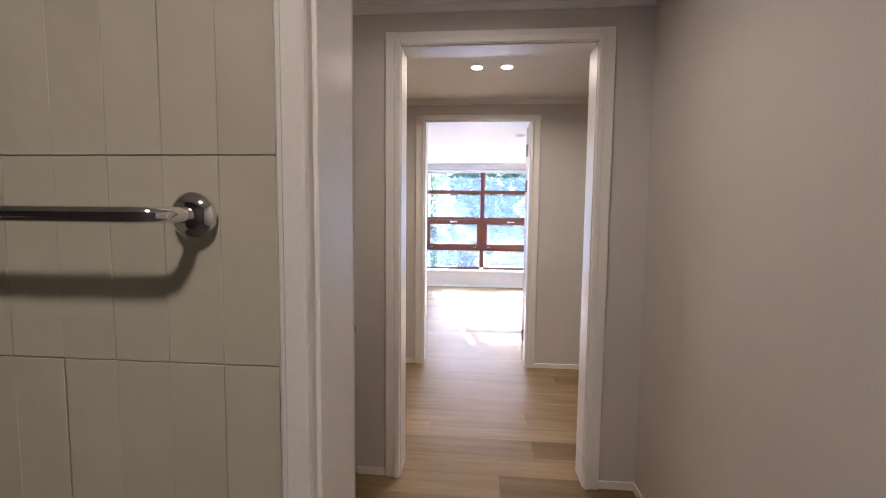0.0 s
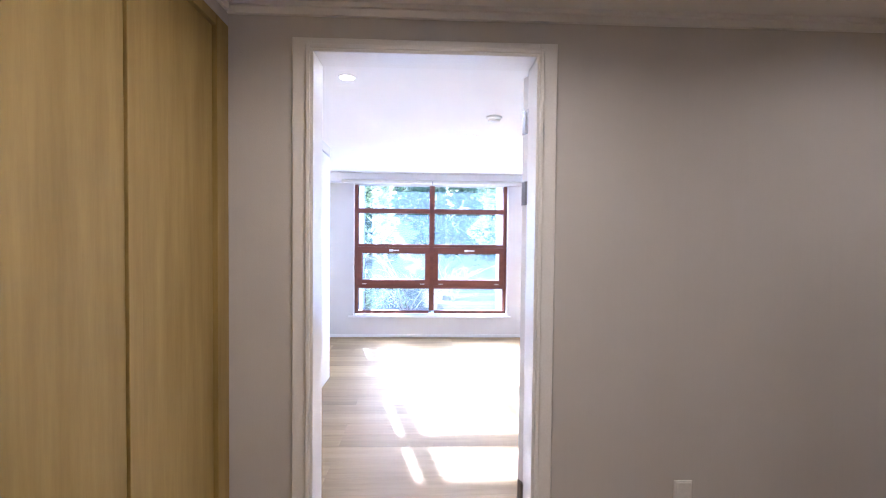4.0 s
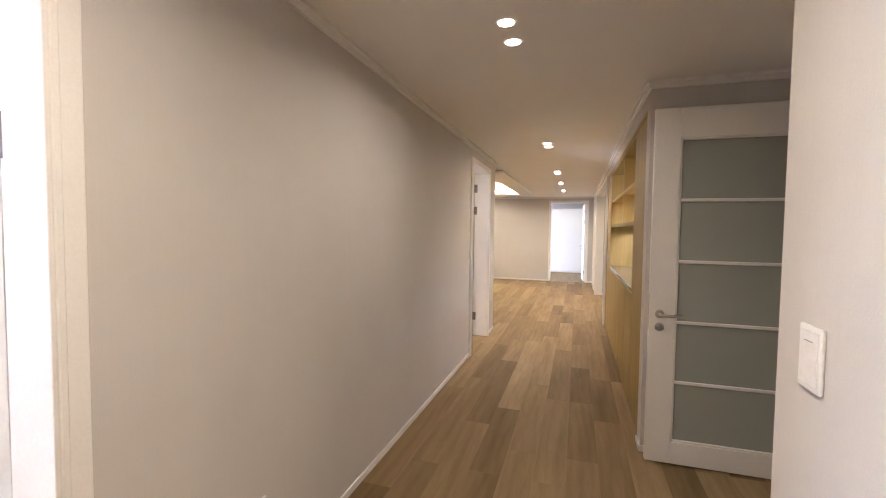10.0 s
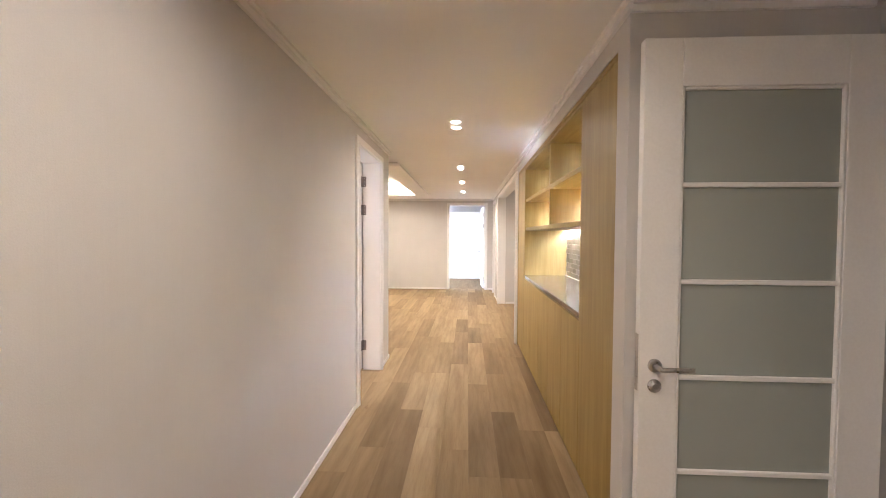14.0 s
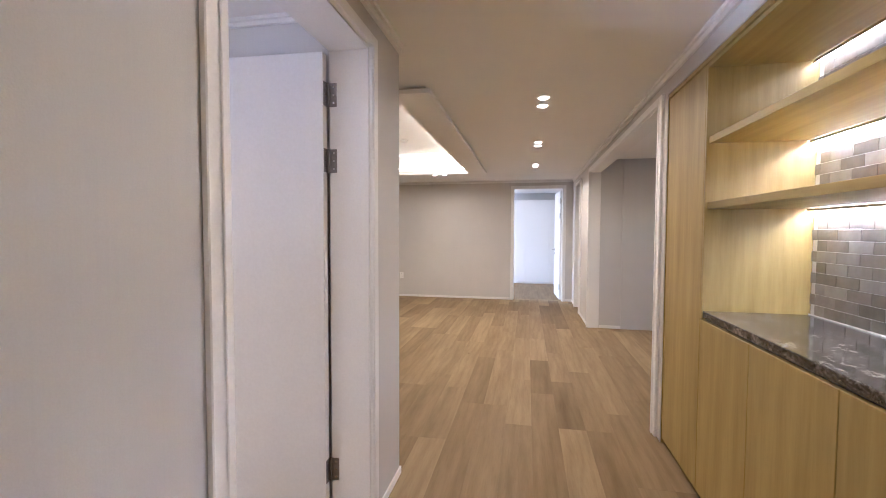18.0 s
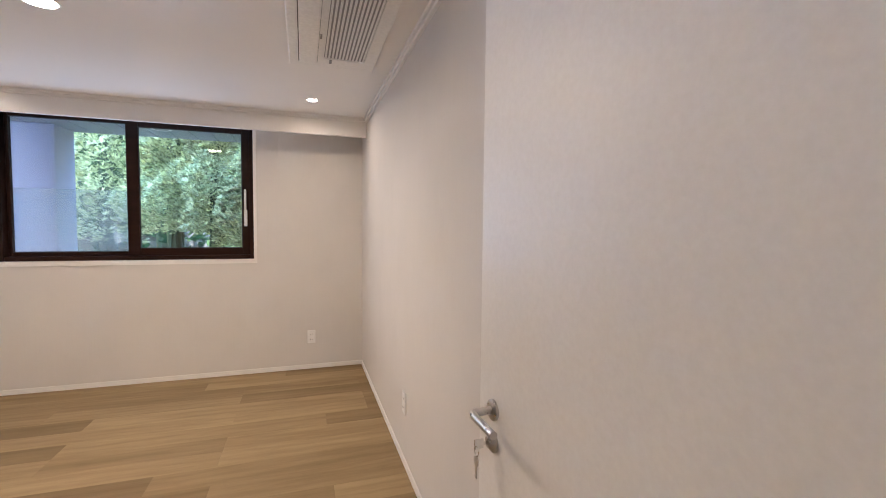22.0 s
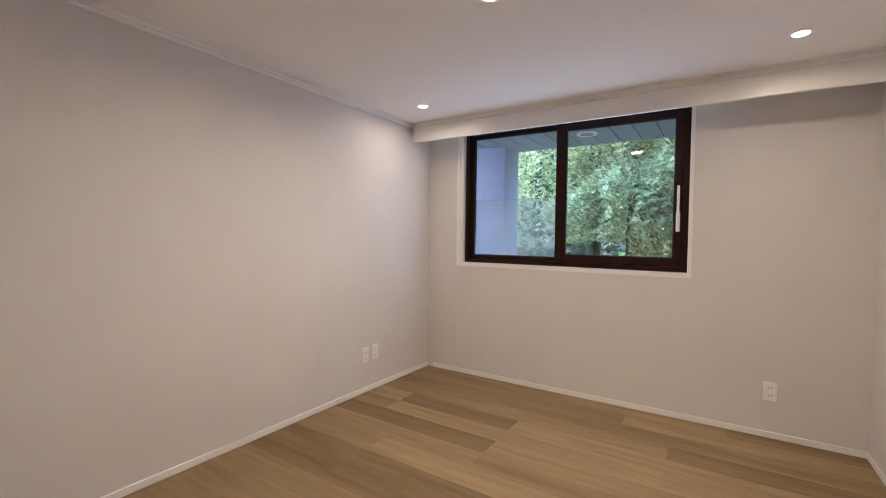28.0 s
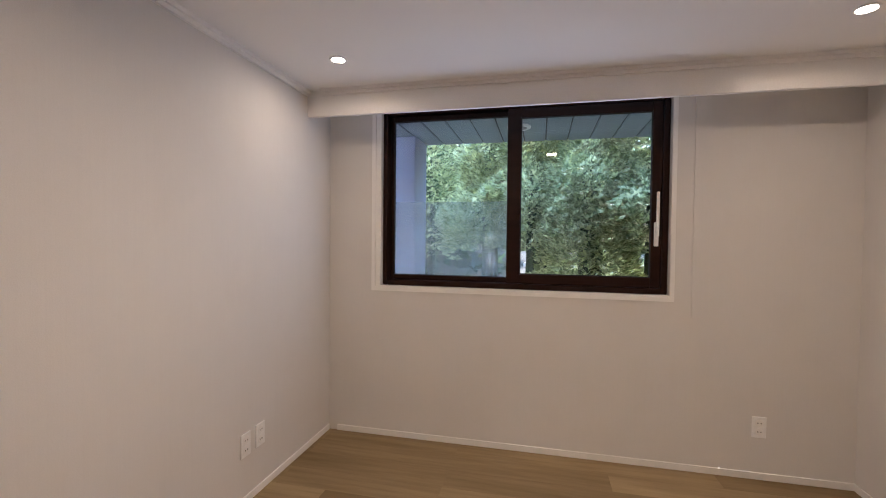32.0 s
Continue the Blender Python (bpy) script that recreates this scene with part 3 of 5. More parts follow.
frame_b = door_frame("door_frame_1", (0.024, 0, 0), 0, 0.863, T1, 2.07, 0.086, out=0.034)
frame_c = door_frame("door_frame_2", (4.757, 0, 0), 0, 0.888, T2, 2.07, 0.068)
frame_a = door_frame("passage_frame", (0.113, -1.632, 0), 0, 0.882, 0.137, 2.07, 0.074)
frame_g = door_frame("door_frame_3", (2.923, -2.40, 0), 180, 0.891, 0.12, 2.038, 0.07)
frame_f = door_frame("door_frame_4", (12.15, -0.412, 0), -90, 0.886, 0.15, 2.098, 0.06)
frame_k = door_frame("opening_frame", (9.958, -1.485, 0), 180, 3.086, 0.135, 2.098, 0.07, "white casing round the wide kitchen opening")
frame_s = door_frame("door_frame_5", (11.588, -1.485, 0), 180, 0.626, 0.135, 2.068, 0.06)
frame_bath = door_frame("door_frame_6", (0.315, -3.21, 0), 0, 0.803, 0.12, 2.058, 0.038, sides=("front", "back"))

# bedroom one door, swung wide into the room
door_1 = thing("door_1", (0.889, 0.115, 0), "white flush door swung wide open into the sunlit bedroom", "", "", "structure", 24)
part("leaf", slab(0.003, 0.875, 0.002, 0.040, 0.008, 2.055, 0.002), M_DOOR, door_1)
for z in (1.86, 1.556, 0.25):
    hinge(door_1, z, -0.004, 0.004, True)
lever(door_1, 0.79, 0.90, 1, -1, False, 0.040)
lever(door_1, 0.79, 0.90, -1, -1, False, 0.002)

# bedroom two door, open at a right angle
door_2 = thing("door_2", (5.645, 0.186, 0), "white flush door standing open with a key in its lock", "", "", "structure", 92)
part("leaf", slab(0.003, 0.872, 0.002, 0.040, 0.008, 2.055, 0.002), M_DOOR, door_2)
for z in (1.885, 1.605, 0.25):
    hinge(door_2, z, -0.004, 0.004, True, True)
lever(door_2, 0.795, 0.908, 1, -1, True, 0.040)
lever(door_2, 0.795, 0.900, -1, -1, False, 0.002)

# glazed door of the recess, folded back beside the cabinet wall
door_3 = thing("door_3", (3.038, -2.345, 0), "white door with five frosted panes, standing open", "", "", "structure", 90)
GW, GZ0, GZ1, GP = 0.85, 0.14, 1.897, 0.3515
part("stile", slab(0.0, 0.15, -0.02, 0.02, 0.01, 2.067, 0.002), M_DOOR, door_3)
part("stile", slab(GW - 0.135, GW, -0.02, 0.02, 0.01, 2.067, 0.002), M_DOOR, door_3)
part("bottom_rail", slab(0.15, GW - 0.135, -0.02, 0.02, 0.01, GZ0, 0.002), M_DOOR, door_3)
part("top_rail", slab(0.15, GW - 0.135, -0.02, 0.02, GZ1, 2.067, 0.002), M_DOOR, door_3)
for k in range(5):
    z0, z1 = GZ0 + k * GP, GZ0 + (k + 1) * GP
    part("pane", slab(0.15, GW - 0.135, -0.004, 0.004, z0, z1), M_FROST, door_3, "frosted grey-green glass pane")
    if k:
        part("glazing_bar", slab(0.15, GW - 0.135, -0.015, 0.015, z0 - 0.009, z0 + 0.009, 0.003), M_DOOR, door_3)
for x0, x1 in ((0.15, 0.162), (GW - 0.147, GW - 0.135)):
    part("glazing_bead", slab(x0, x1, -0.017, 0.017, GZ0, GZ1, 0.004), M_DOOR, door_3)
for z0, z1 in ((GZ0, GZ0 + 0.012), (GZ1 - 0.012, GZ1)):
    part("glazing_bead", slab(0.162, GW - 0.147, -0.017, 0.017, z0, z1, 0.004), M_DOOR, door_3)
lever(door_3, GW - 0.055, 0.888, 1, -1, False)
lever(door_3, GW - 0.055, 0.888, -1, -1, True)
part("lock_plate", slab(GW, GW + 0.0025, -0.011, 0.011, 0.79, 1.0), M_STEEL, door_3, "steel lock face plate")
for z in (1.86, 1.58, 0.25):
    hinge(door_3, z, -0.006, 0.02)

# far door, open into the bright room
door_4 = thing("door_4", (12.31, -1.285, 0), "white flush door open into the bright far room", "", "", "structure", 3)
part("leaf", slab(0.004, 0.85, -0.02, 0.02, 0.008, 2.08, 0.002), M_DOOR, door_4)
for z in (1.88, 1.6, 0.25):
    hinge(door_4, z, 0.0, 0.02)
lever(door_4, 0.78, 0.93, 1, -1, False)


# ---- skirting and cornice ----
def skirting(rows):
    for r in rows:
        structure("baseboard", slab(*r, 0, 0.040, 0.002), M_TRIM)


S = 0.009
skirting([(-0.31, -0.064, -S, 0), (0.975, 4.688, -S, 0), (5.715, 6.08 + S, -S, 0), (6.08, 6.08 + S, 0, 4.27),
          (-0.105, 0.037, -1.632 - S, -1.633), (1.071, 1.24, -1.632 - S, -1.633), (1.24 - S, 1.24, -3.07, -1.645),
          (1.056, 1.36 + S, -1.495, -1.495 + S), (1.36, 1.36 + S, -2.40, -1.497), (1.37, 1.96, -2.40, -2.40 + S),
          (3.14 - S, 3.14, -2.38, -1.485), (3.14 - S, 3.275, -1.485, -1.485 + S), (10.04, 10.89, -1.485, -1.485 + S), (11.66, 12.14, -1.485, -1.485 + S),
          (12.15 - S, 12.15, -0.345, 4.27), (12.15 - S, 12.15, -1.48, -1.365), (6.08, 12.14, 4.28 - S, 4.28),
          (2.36 - S, 2.36, 0.14, 4.13), (-0.93, 2.34, 4.14 - S, 4.14), (-0.935, -0.935 + S, 2.38, 4.13), (0.96, 2.34, T1, T1 + S),
          (2.565, 2.565 + S, 0.19, 4.19), (5.69 - S, 5.69, 0.20, 4.19), (2.63, 5.71, 4.20 - S, 4.20), (2.65, 4.68, T2, T2 + S), (9.97 - S, 9.97, -1.90, -1.63)])


def cornice(rows, z, drop=0.045):
    """Two-stepped strip under the ceiling; rows x0, x1, y0, y1 and the way it faces."""
    for x0, x1, y0, y1, way in rows:
        w1, w2 = 0.016, 0.030
        def strip(w, z0, z1):
            if way == "-y":
                return (x0, x1, y0 - w, y0, z0, z1)
            if way == "+y":
                return (x0, x1, y0, y0 + w, z0, z1)
            if way == "-x":
                return (x0 - w, x0, y0, y1, z0, z1)
            return (x0, x0 + w, y0, y1, z0, z1)
        structure("cornice", boxes(strip(w1, z - drop, z - 0.018), strip(w2, z - 0.018, z - 0.0005)), M_TRIM)


cornice([(-0.31, 6.08, 0, 0, "-y"), (-0.31, -0.31, -1.46, -0.03, "+x"), (6.08, 6.08, 0, 4.25, "+x"), (-0.95, 1.36, -1.495, 0, "+y"), (1.36, 1.36, -2.37, -1.497, "+x"),
         (1.39, 3.11, -2.40, 0, "+y"), (3.14, 3.14, -2.37, -1.487, "-x"), (3.11, 12.12, -1.485, 0, "+y"), (12.15, 12.15, -1.455, 4.25, "-x"), (6.02, 12.12, 4.28, 0, "-y"),
         (-0.505, 1.24, -1.632, 0, "-y"), (1.24, 1.24, -3.06, -1.665, "-x"), (-0.505, -0.505, -3.06, -1.665, "+x")], CEIL)
cornice([(2.36, 2.36, 0.15, 4.1, "-x")], CEIL_R, 0.04)
cornice([(2.565, 2.565, 0.22, 3.895, "+x"), (5.69, 5.69, 0.22, 3.895, "-x"), (2.66, 5.68, 3.90, 0, "-y"), (2.66, 5.68, T2, 0, "+y")], CEIL_R2, 0.035)


# ---- ceiling lights ----
def downlight_proto(r):
    d = thing("downlight", (0, 0, 0), "round recessed white ceiling downlight, switched on", "ceiling light", "downlights")
    part("ring", lathe((0, 0, 0), (0, 0, -1), [(0.0005, r + 0.012), (0.004, r + 0.011), (0.005, r + 0.004), (0.003, r)]), M_PLASTIC, d, "", True)
    part("lens", lathe((0, 0, 0), (0, 0, -1), [(0.0008, r - 0.0005), (0.0038, r - 0.0005)]), M_GLOW, d, "glowing lens")
    return d


def light_below(d, x, y, z, r, watts, colour, spread=160):
    lt = bpy.data.lights.new("lamp", "AREA")
    lt.shape, lt.size, lt.energy, lt.color, lt.spread = "DISK", r * 2, watts, colour, radians(spread)
    ob = new("lamp", lt)
    ob.matrix_world = pose(x, y, z)


small = downlight_proto(0.034)
large = downlight_proto(0.060)
LK = 0.040
spots = [(small, x, -0.765, CEIL, 3.4 if x < 4 else (3.8 if x < 6 else 11.0), WARM) for x in (2.17, 2.37, 4.86, 5.05, 7.10, 7.30, 8.66, 8.85, 10.23, 10.42)]
spots += [(small, 0.45, -0.77, CEIL, 7.4, WARM), (small, 0.645, -0.77, CEIL, 7.4, WARM), (small, 11.1, 0.72, CEIL, 7.0, WARM), (small, 11.1, 0.90, CEIL, 7.0, WARM),
          (large, 0.81, 1.86, CEIL_R, 10.0, COOL), (small, -0.278, 3.18, CEIL_R, 6.0, COOL), (small, 1.79, 3.25, CEIL_R, 6.0, COOL), (small, 0.036, 0.58, CEIL_R, 8.0, COOL),
          (large, 4.11, 2.38, CEIL_R2, 46.0, NEUTRAL), (small, 2.973, 3.50, CEIL_R2, 5.0, NEUTRAL), (small, 5.227, 3.47, CEIL_R2, 5.0, NEUTRAL),
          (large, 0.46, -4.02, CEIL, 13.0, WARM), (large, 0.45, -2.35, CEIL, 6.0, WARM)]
first = {}
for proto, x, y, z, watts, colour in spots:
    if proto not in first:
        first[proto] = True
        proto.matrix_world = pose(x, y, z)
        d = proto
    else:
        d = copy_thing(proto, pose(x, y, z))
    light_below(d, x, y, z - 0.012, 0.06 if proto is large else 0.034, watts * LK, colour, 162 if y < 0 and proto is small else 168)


# ---- windows ----
def bar(name, parent, x0, x1, y0, y1, z0, z1, material, label=""):
    return part(name, slab(x0, x1, y0, y1, z0, z1, 0.004), material, parent, label)


# bedroom one: eight panes, the third row opens
w1 = thing("window_1", (0, 4.185, 0), "large window with red-brown wooden frame and eight panes", "", "", "structure")
X0, X1, XM = -0.522, 1.562, 0.528
Z0, Z3, Z2, Z1, ZT = 0.318, 0.697, 1.238, 1.727, 2.075
bar("frame_stile", w1, X0, X0 + 0.045, 0, 0.09, Z0, ZT, M_W1)
bar("frame_stile", w1, X1 - 0.045, X1, 0, 0.09, Z0, ZT, M_W1)
bar("mullion", w1, XM - 0.035, XM + 0.035, 0, 0.09, Z0 + 0.04, ZT, M_W1)
for xa, xb in ((X0 + 0.045, XM - 0.035), (XM + 0.035, X1 - 0.045)):
    bar("frame_rail", w1, xa, xb, 0, 0.09, Z0, Z0 + 0.04, M_W1)
    bar("transom", w1, xa, xb, 0, 0.09, Z1 - 0.032, Z1 + 0.032, M_W1)
    bar("transom", w1, xa, xb, 0, 0.09, Z2 - 0.005, Z2 + 0.035, M_W1)
    bar("transom", w1, xa, xb, 0, 0.09, Z3 - 0.035, Z3 + 0.010, M_W1)
    for za, zb in ((Z0 + 0.04, Z3 - 0.035), (Z2 + 0.035, Z1 - 0.032), (Z1 + 0.032, ZT)):
        g = part("pane", slab(xa, xb, 0.045, 0.053, za, zb), M_HAZY, w1, "clear glass pane")
        g.visible_shadow = False
    # opening sash
    za, zb = Z3 + 0.012, Z2 - 0.007
    s = bar("sash", w1, xa - 0.012, xa + 0.055, -0.018, 0.07, za, zb, M_W1)
    bar("sash_rail", s, xb - 0.055, xb + 0.012, -0.018, 0.07, za, zb, M_W1)
    bar("sash_rail", s, xa + 0.055, xb - 0.055, -0.018, 0.07, za, za + 0.075, M_W1)
    bar("sash_rail", s, xa + 0.055, xb - 0.055, -0.018, 0.07, zb - 0.085, zb, M_W1)
    g = part("pane", slab(xa + 0.055, xb - 0.055, 0.03, 0.038, za + 0.075, zb - 0.085), M_HAZY, s, "clear glass pane")
    g.visible_shadow = False
    xc = (xa + xb) / 2
    part("handle", slab(xc - 0.05, xc + 0.075, -0.045, -0.030, zb - 0.052, zb - 0.034, 0.006, 2), M_PLASTIC, s, "white window handle")
    part("handle_base", slab(xc - 0.062, xc - 0.012, -0.034, -0.018, zb - 0.060, zb - 0.028, 0.006, 2), M_PLASTIC, s, "white handle base")
    for xh in (xa + 0.09, xb - 0.09):
        part("latch", slab(xh - 0.03, xh + 0.03, -0.026, -0.018, za + 0.012, za + 0.024, 0.002), M_STEEL, s, "small steel latch")
structure("window_sill", slab(-0.60, 1.62, 4.10, 4.185, 0.275, 0.296, 0.004), M_TRIM, "white window board")
structure("trim_reveal", boxes((-0.53, -0.523, 4.10, 4.185, 0.296, 2.084), (1.563, 1.57, 4.10, 4.185, 0.296, 2.084)), M_TRIM)

blind = thing("roller_blind", (0.53, 3.87, 2.06), "rolled-up cream blind cassette hung above the window", "blind")
part("cassette", slab(-1.17, -0.002, -0.03, 0.03, 0.0, 0.045, 0.006), M_BLIND, blind)
part("cassette", slab(0.002, 1.17, -0.03, 0.03, 0.0, 0.045, 0.006), M_BLIND, blind)
part("end_clip", slab(-0.006, 0.006, -0.034, -0.030, -0.012, 0.03, 0.001), M_GREY, blind)

# bedroom two: sliding window
w2 = thing("window_2", (0, 4.234, 0), "dark brown framed sliding window with two panes", "", "", "structure")
A0, A1, AM, C0, C1 = 2.944, 4.740, 3.83, 1.028, 2.222
bar("frame_stile", w2, A0, A0 + 0.030, 0, 0.13, C0, C1, M_W2)
bar("frame_stile", w2, A1 - 0.035, A1, 0, 0.13, C0, C1, M_W2)
bar("frame_rail", w2, A0 + 0.035, A1 - 0.035, 0, 0.13, C0, C0 + 0.035, M_W2)
bar("frame_rail", w2, A0 + 0.035, A1 - 0.035, 0, 0.13, C1 - 0.035, C1, M_W2)
for name, xa, xb, ya, yb, wl, wr, wz in (("fixed_sash", A0 + 0.031, AM + 0.02, 0.07, 0.115, 0.022, 0.045, 0.030), ("sliding_sash", AM - 0.045, A1 - 0.036, 0.012, 0.057, 0.085, 0.056, 0.060)):
    s = bar(name, w2, xa, xa + wl, ya, yb, C0 + 0.036, C1 - 0.036, M_W2)
    bar("sash_stile", s, xb - wr, xb, ya, yb, C0 + 0.036, C1 - 0.036, M_W2)
    bar("sash_rail", s, xa + wl, xb - wr, ya, yb, C0 + 0.036, C0 + 0.036 + wz, M_W2)
    bar("sash_rail", s, xa + wl, xb - wr, ya, yb, C1 - 0.036 - wz, C1 - 0.036, M_W2)
    za, zb, yc = C0 + 0.036 + wz, C1 - 0.036 - wz, (ya + yb) / 2
    g = part("pane", slab(xa + wl, xb - wr, yc - 0.004, yc + 0.004, za, zb), M_GLASS, s, "clear glass pane")
    g.visible_shadow = False
    # rubber seal round the pane
    for q in ((xa + wl, xa + wl + 0.006, za, zb), (xb - wr - 0.006, xb - wr, za, zb), (xa + wl + 0.006, xb - wr - 0.006, za, za + 0.006), (xa + wl + 0.006, xb - wr - 0.006, zb - 0.006, zb)):
        part("seal", slab(q[0], q[1], ya + 0.006, yc - 0.0045, q[2], q[3]), M_BLACK, s, "black rubber seal")
part("handle_base", slab(A1 - 0.078, A1 - 0.052, -0.002, 0.012, 1.315, 1.46, 0.005, 2), M_PLASTIC, w2, "grey handle plate")
part("handle", slab(A1 - 0.073, A1 - 0.056, -0.032, -0.016, 1.375, 1.64, 0.005, 2), M_PLASTIC, w2, "long white lever handle")
part("handle_neck", slab(A1 - 0.071, A1 - 0.058, -0.016, -0.002, 1.40, 1.43), M_STEEL, w2)
structure("trim_window_two", boxes((2.880, 2.907, 4.190, 4.20, 0.992, 2.24), (4.743, 4.768, 4.190, 4.20, 0.992, 2.24), (2.907, 4.743, 4.190, 4.20, 0.992, 1.018)), M_TRIM, "flat white window surround")
structure("trim_reveal_two", boxes((2.908, 2.943, 4.195, 4.36, 1.019, 2.222), (2.943, 4.741, 4.193, 4.234, 1.019, 1.027)), M_TRIM, "white painted window reveal")
structure("trim_wall_panel", boxes((4.862, 4.945, 4.193, 4.20, 0.90, 2.24)), M_ROOM)


# ---- built-in oak cabinet of the corridor ----
CY = -1.492
cab = thing("built_in_cabinet", (3.275, CY, 0), "built-in oak wall cabinet with lit open shelves", "cabinet")
ox = -3.275
def cp(name, x0, x1, y0, y1, z0, z1, material=M_OAK, label="", bevel=0.0015):
    return part(name, slab(x0 + ox, x1 + ox, y0, y1, z0, z1, bevel), material, cab, label)
NX0, NX1, NB = 3.86, 6.17, -0.455
cp("tall_door", 3.282, 3.846, -0.02, 0.0, 0.03, 2.10, label="tall flush oak door")
cp("side_panel", 3.2755, 3.2815, -0.49, 0.004, 0.0, 2.128)
cp("top_rail", 3.2815, 6.735, -0.02, 0.004, 2.103, 2.128)
cp("side_panel", 3.849, NX0, NB, -0.001, 0.885, 2.10)
cp("carcass", 3.2815, 3.849, -0.49, -0.021, 0.03, 2.10)
cp("side_panel", NX1, NX1 + 0.018, NB, 0.0, 0.885, 2.10)
cp("tall_door", NX1 + 0.021, 6.728, -0.02, 0.0, 0.03, 2.10, label="tall flush oak door")
cp("carcass", NX1 + 0.019, 6.728, -0.49, -0.021, 0.03, 2.10)
cp("side_panel", 6.7285, 6.735, -0.49, 0.004, 0.0, 2.128)
cp("plinth", 3.2815, 6.728, -0.06, -0.03, 0.0, 0.029, M_BLACK, "dark recessed plinth")
cp("carcass", 3.850, NX1 + 0.018, -0.49, -0.021, 0.03, 0.880)
for xa, xb in ((3.85, 4.308), (4.312, 4.772), (4.776, 5.236), (5.240, 5.715), (5.719, 6.186)):
    cp("cabinet_door", xa, xb, -0.02, 0.0, 0.03, 0.882, label="flush oak cabinet door")
cp("edge_shadow", 3.86, NX1, -0.03, -0.018, 0.881, 0.891, M_BLACK)
cp("niche_top", NX0, NX1, NB, -0.001, 2.08, 2.10, M_OAKX)
cp("back_panel", NX0, NX1, NB - 0.012, NB - 0.002, 0.90, 2.10, M_GROUT, "pale tile bedding")
cp("shelf", NX0, NX1, NB + 0.002, -0.012, 1.415, 1.447, M_OAKX, "thick oak shelf")
cp("shelf", NX0, NX1, NB + 0.002, -0.012, 1.725, 1.757, M_OAKX, "thick oak shelf")
for z0, z1 in ((1.4475, 1.7245), (1.7575, 2.0795)):
    cp("divider", 4.825, 4.86, NB + 0.01, -0.014, z0, z1)
counter = solid("stone_counter", slab(3.861, NX1 - 0.001, CY + NB, CY - 0.004, 0.892, 0.925, 0.003, 2), M_GRANITE, "dark mottled polished granite counter in the oak niche", "counter")
cp("sealant", NX0 + 0.001, NX1 - 0.001, NB + 0.001, NB + 0.007, 0.9253, 0.9305, M_PLASTIC, "white sealant bead", 0.0)
for xa, xb in ((NX0 + 0.01, 4.81), (4.875, NX1 - 0.01)):
    for z in (1.4145, 1.7245, 2.0795):
        if z < 1.5 and xa < 4:
            xb2 = NX1 - 0.01
        elif z < 1.5:
            continue
        else:
            xb2 = xb
        cp("led_strip", xa, xb2, NB + 0.004, NB + 0.020, z - 0.006, z - 0.0008, M_LED if z < 2 else M_LED_DIM, "glowing light strip", 0.0)
        # added lip keeps the strip's light off the corridor wall
        cp("light_lip", xa, xb2, NB + 0.028, NB + 0.034, z - 0.013, z - 0.0006, M_OAKX, "slim oak lip added to shield the light strip", 0.0005)

# ---- dressing corner: oak vanity, wall cupboard and mirror ----
van = thing("vanity_desk", (-0.505, -2.36, 0), "oak dressing table with drawers built against the wall", "vanity")
def vp(name, x0, x1, y0, y1, z0, z1, material=M_OAK, label="", bevel=0.0015):
    return part(name, slab(x0 + 0.505, x1 + 0.505, y0 + 2.36, y1 + 2.36, z0, z1, bevel), material, van, label)
vp("desktop", -0.503, -0.108, -3.07, -1.636, 0.724, 0.755, M_OAKY, "oak desktop", 0.003)
vp("backsplash", -0.503, -0.485, -3.07, -1.636, 0.756, 0.933, M_OAKY, "low oak upstand")
vp("shadow_rail", -0.49, -0.133, -3.06, -1.64, 0.704, 0.723, M_BLACK)
vp("drawer_front", -0.135, -0.115, -2.32, -1.640, 0.585, 0.703, M_OAKY, "flush oak drawer front")
vp("drawer_front", -0.135, -0.115, -3.06, -2.324, 0.585, 0.703, M_OAKY, "flush oak drawer front")
vp("drawer_box", -0.485, -0.136, -3.06, -1.64, 0.59, 0.703, M_OAKY)
vp("side_cupboard", -0.485, -0.136, -1.90, -1.640, 0.0, 0.57)
vp("cupboard_door", -0.135, -0.115, -1.90, -1.640, 0.0, 0.57, label="flush oak cupboard door")
vp("gap_rail", -0.48, -0.138, -1.90, -1.645, 0.571, 0.584, M_BLACK)
vp("side_cupboard", -0.485, -0.136, -3.06, -2.75, 0.0, 0.57)
cup = thing("wall_cupboard", (-0.505, -1.636, 0.96), "tall oak wall cupboard above the dressing table", "cupboard")
def up(name, x0, x1, y0, y1, z0, z1, material=M_OAK, label=""):
    return part(name, slab(x0 + 0.505, x1 + 0.505, y0 + 1.636, y1 + 1.636, z0 - 0.96, z1 - 0.96, 0.0015), material, cup, label)
up("body", -0.503, -0.375, -1.953, -1.637, 0.937, 2.21)
up("door", -0.373, -0.353, -1.955, -1.637, 0.934, 2.212, label="flush oak door")
mir = thing("wall_mirror", (-0.505, -2.5, 0.95), "large frameless wall mirror above the dressing table", "mirror")
part("mirror_glass", slab(0.004, 0.010, -0.56, 0.555, 0.0, 1.15), M_MIRROR, mir)
part("backing", slab(0.001, 0.0035, -0.555, 0.55, 0.005, 1.145), M_GREY, mir)

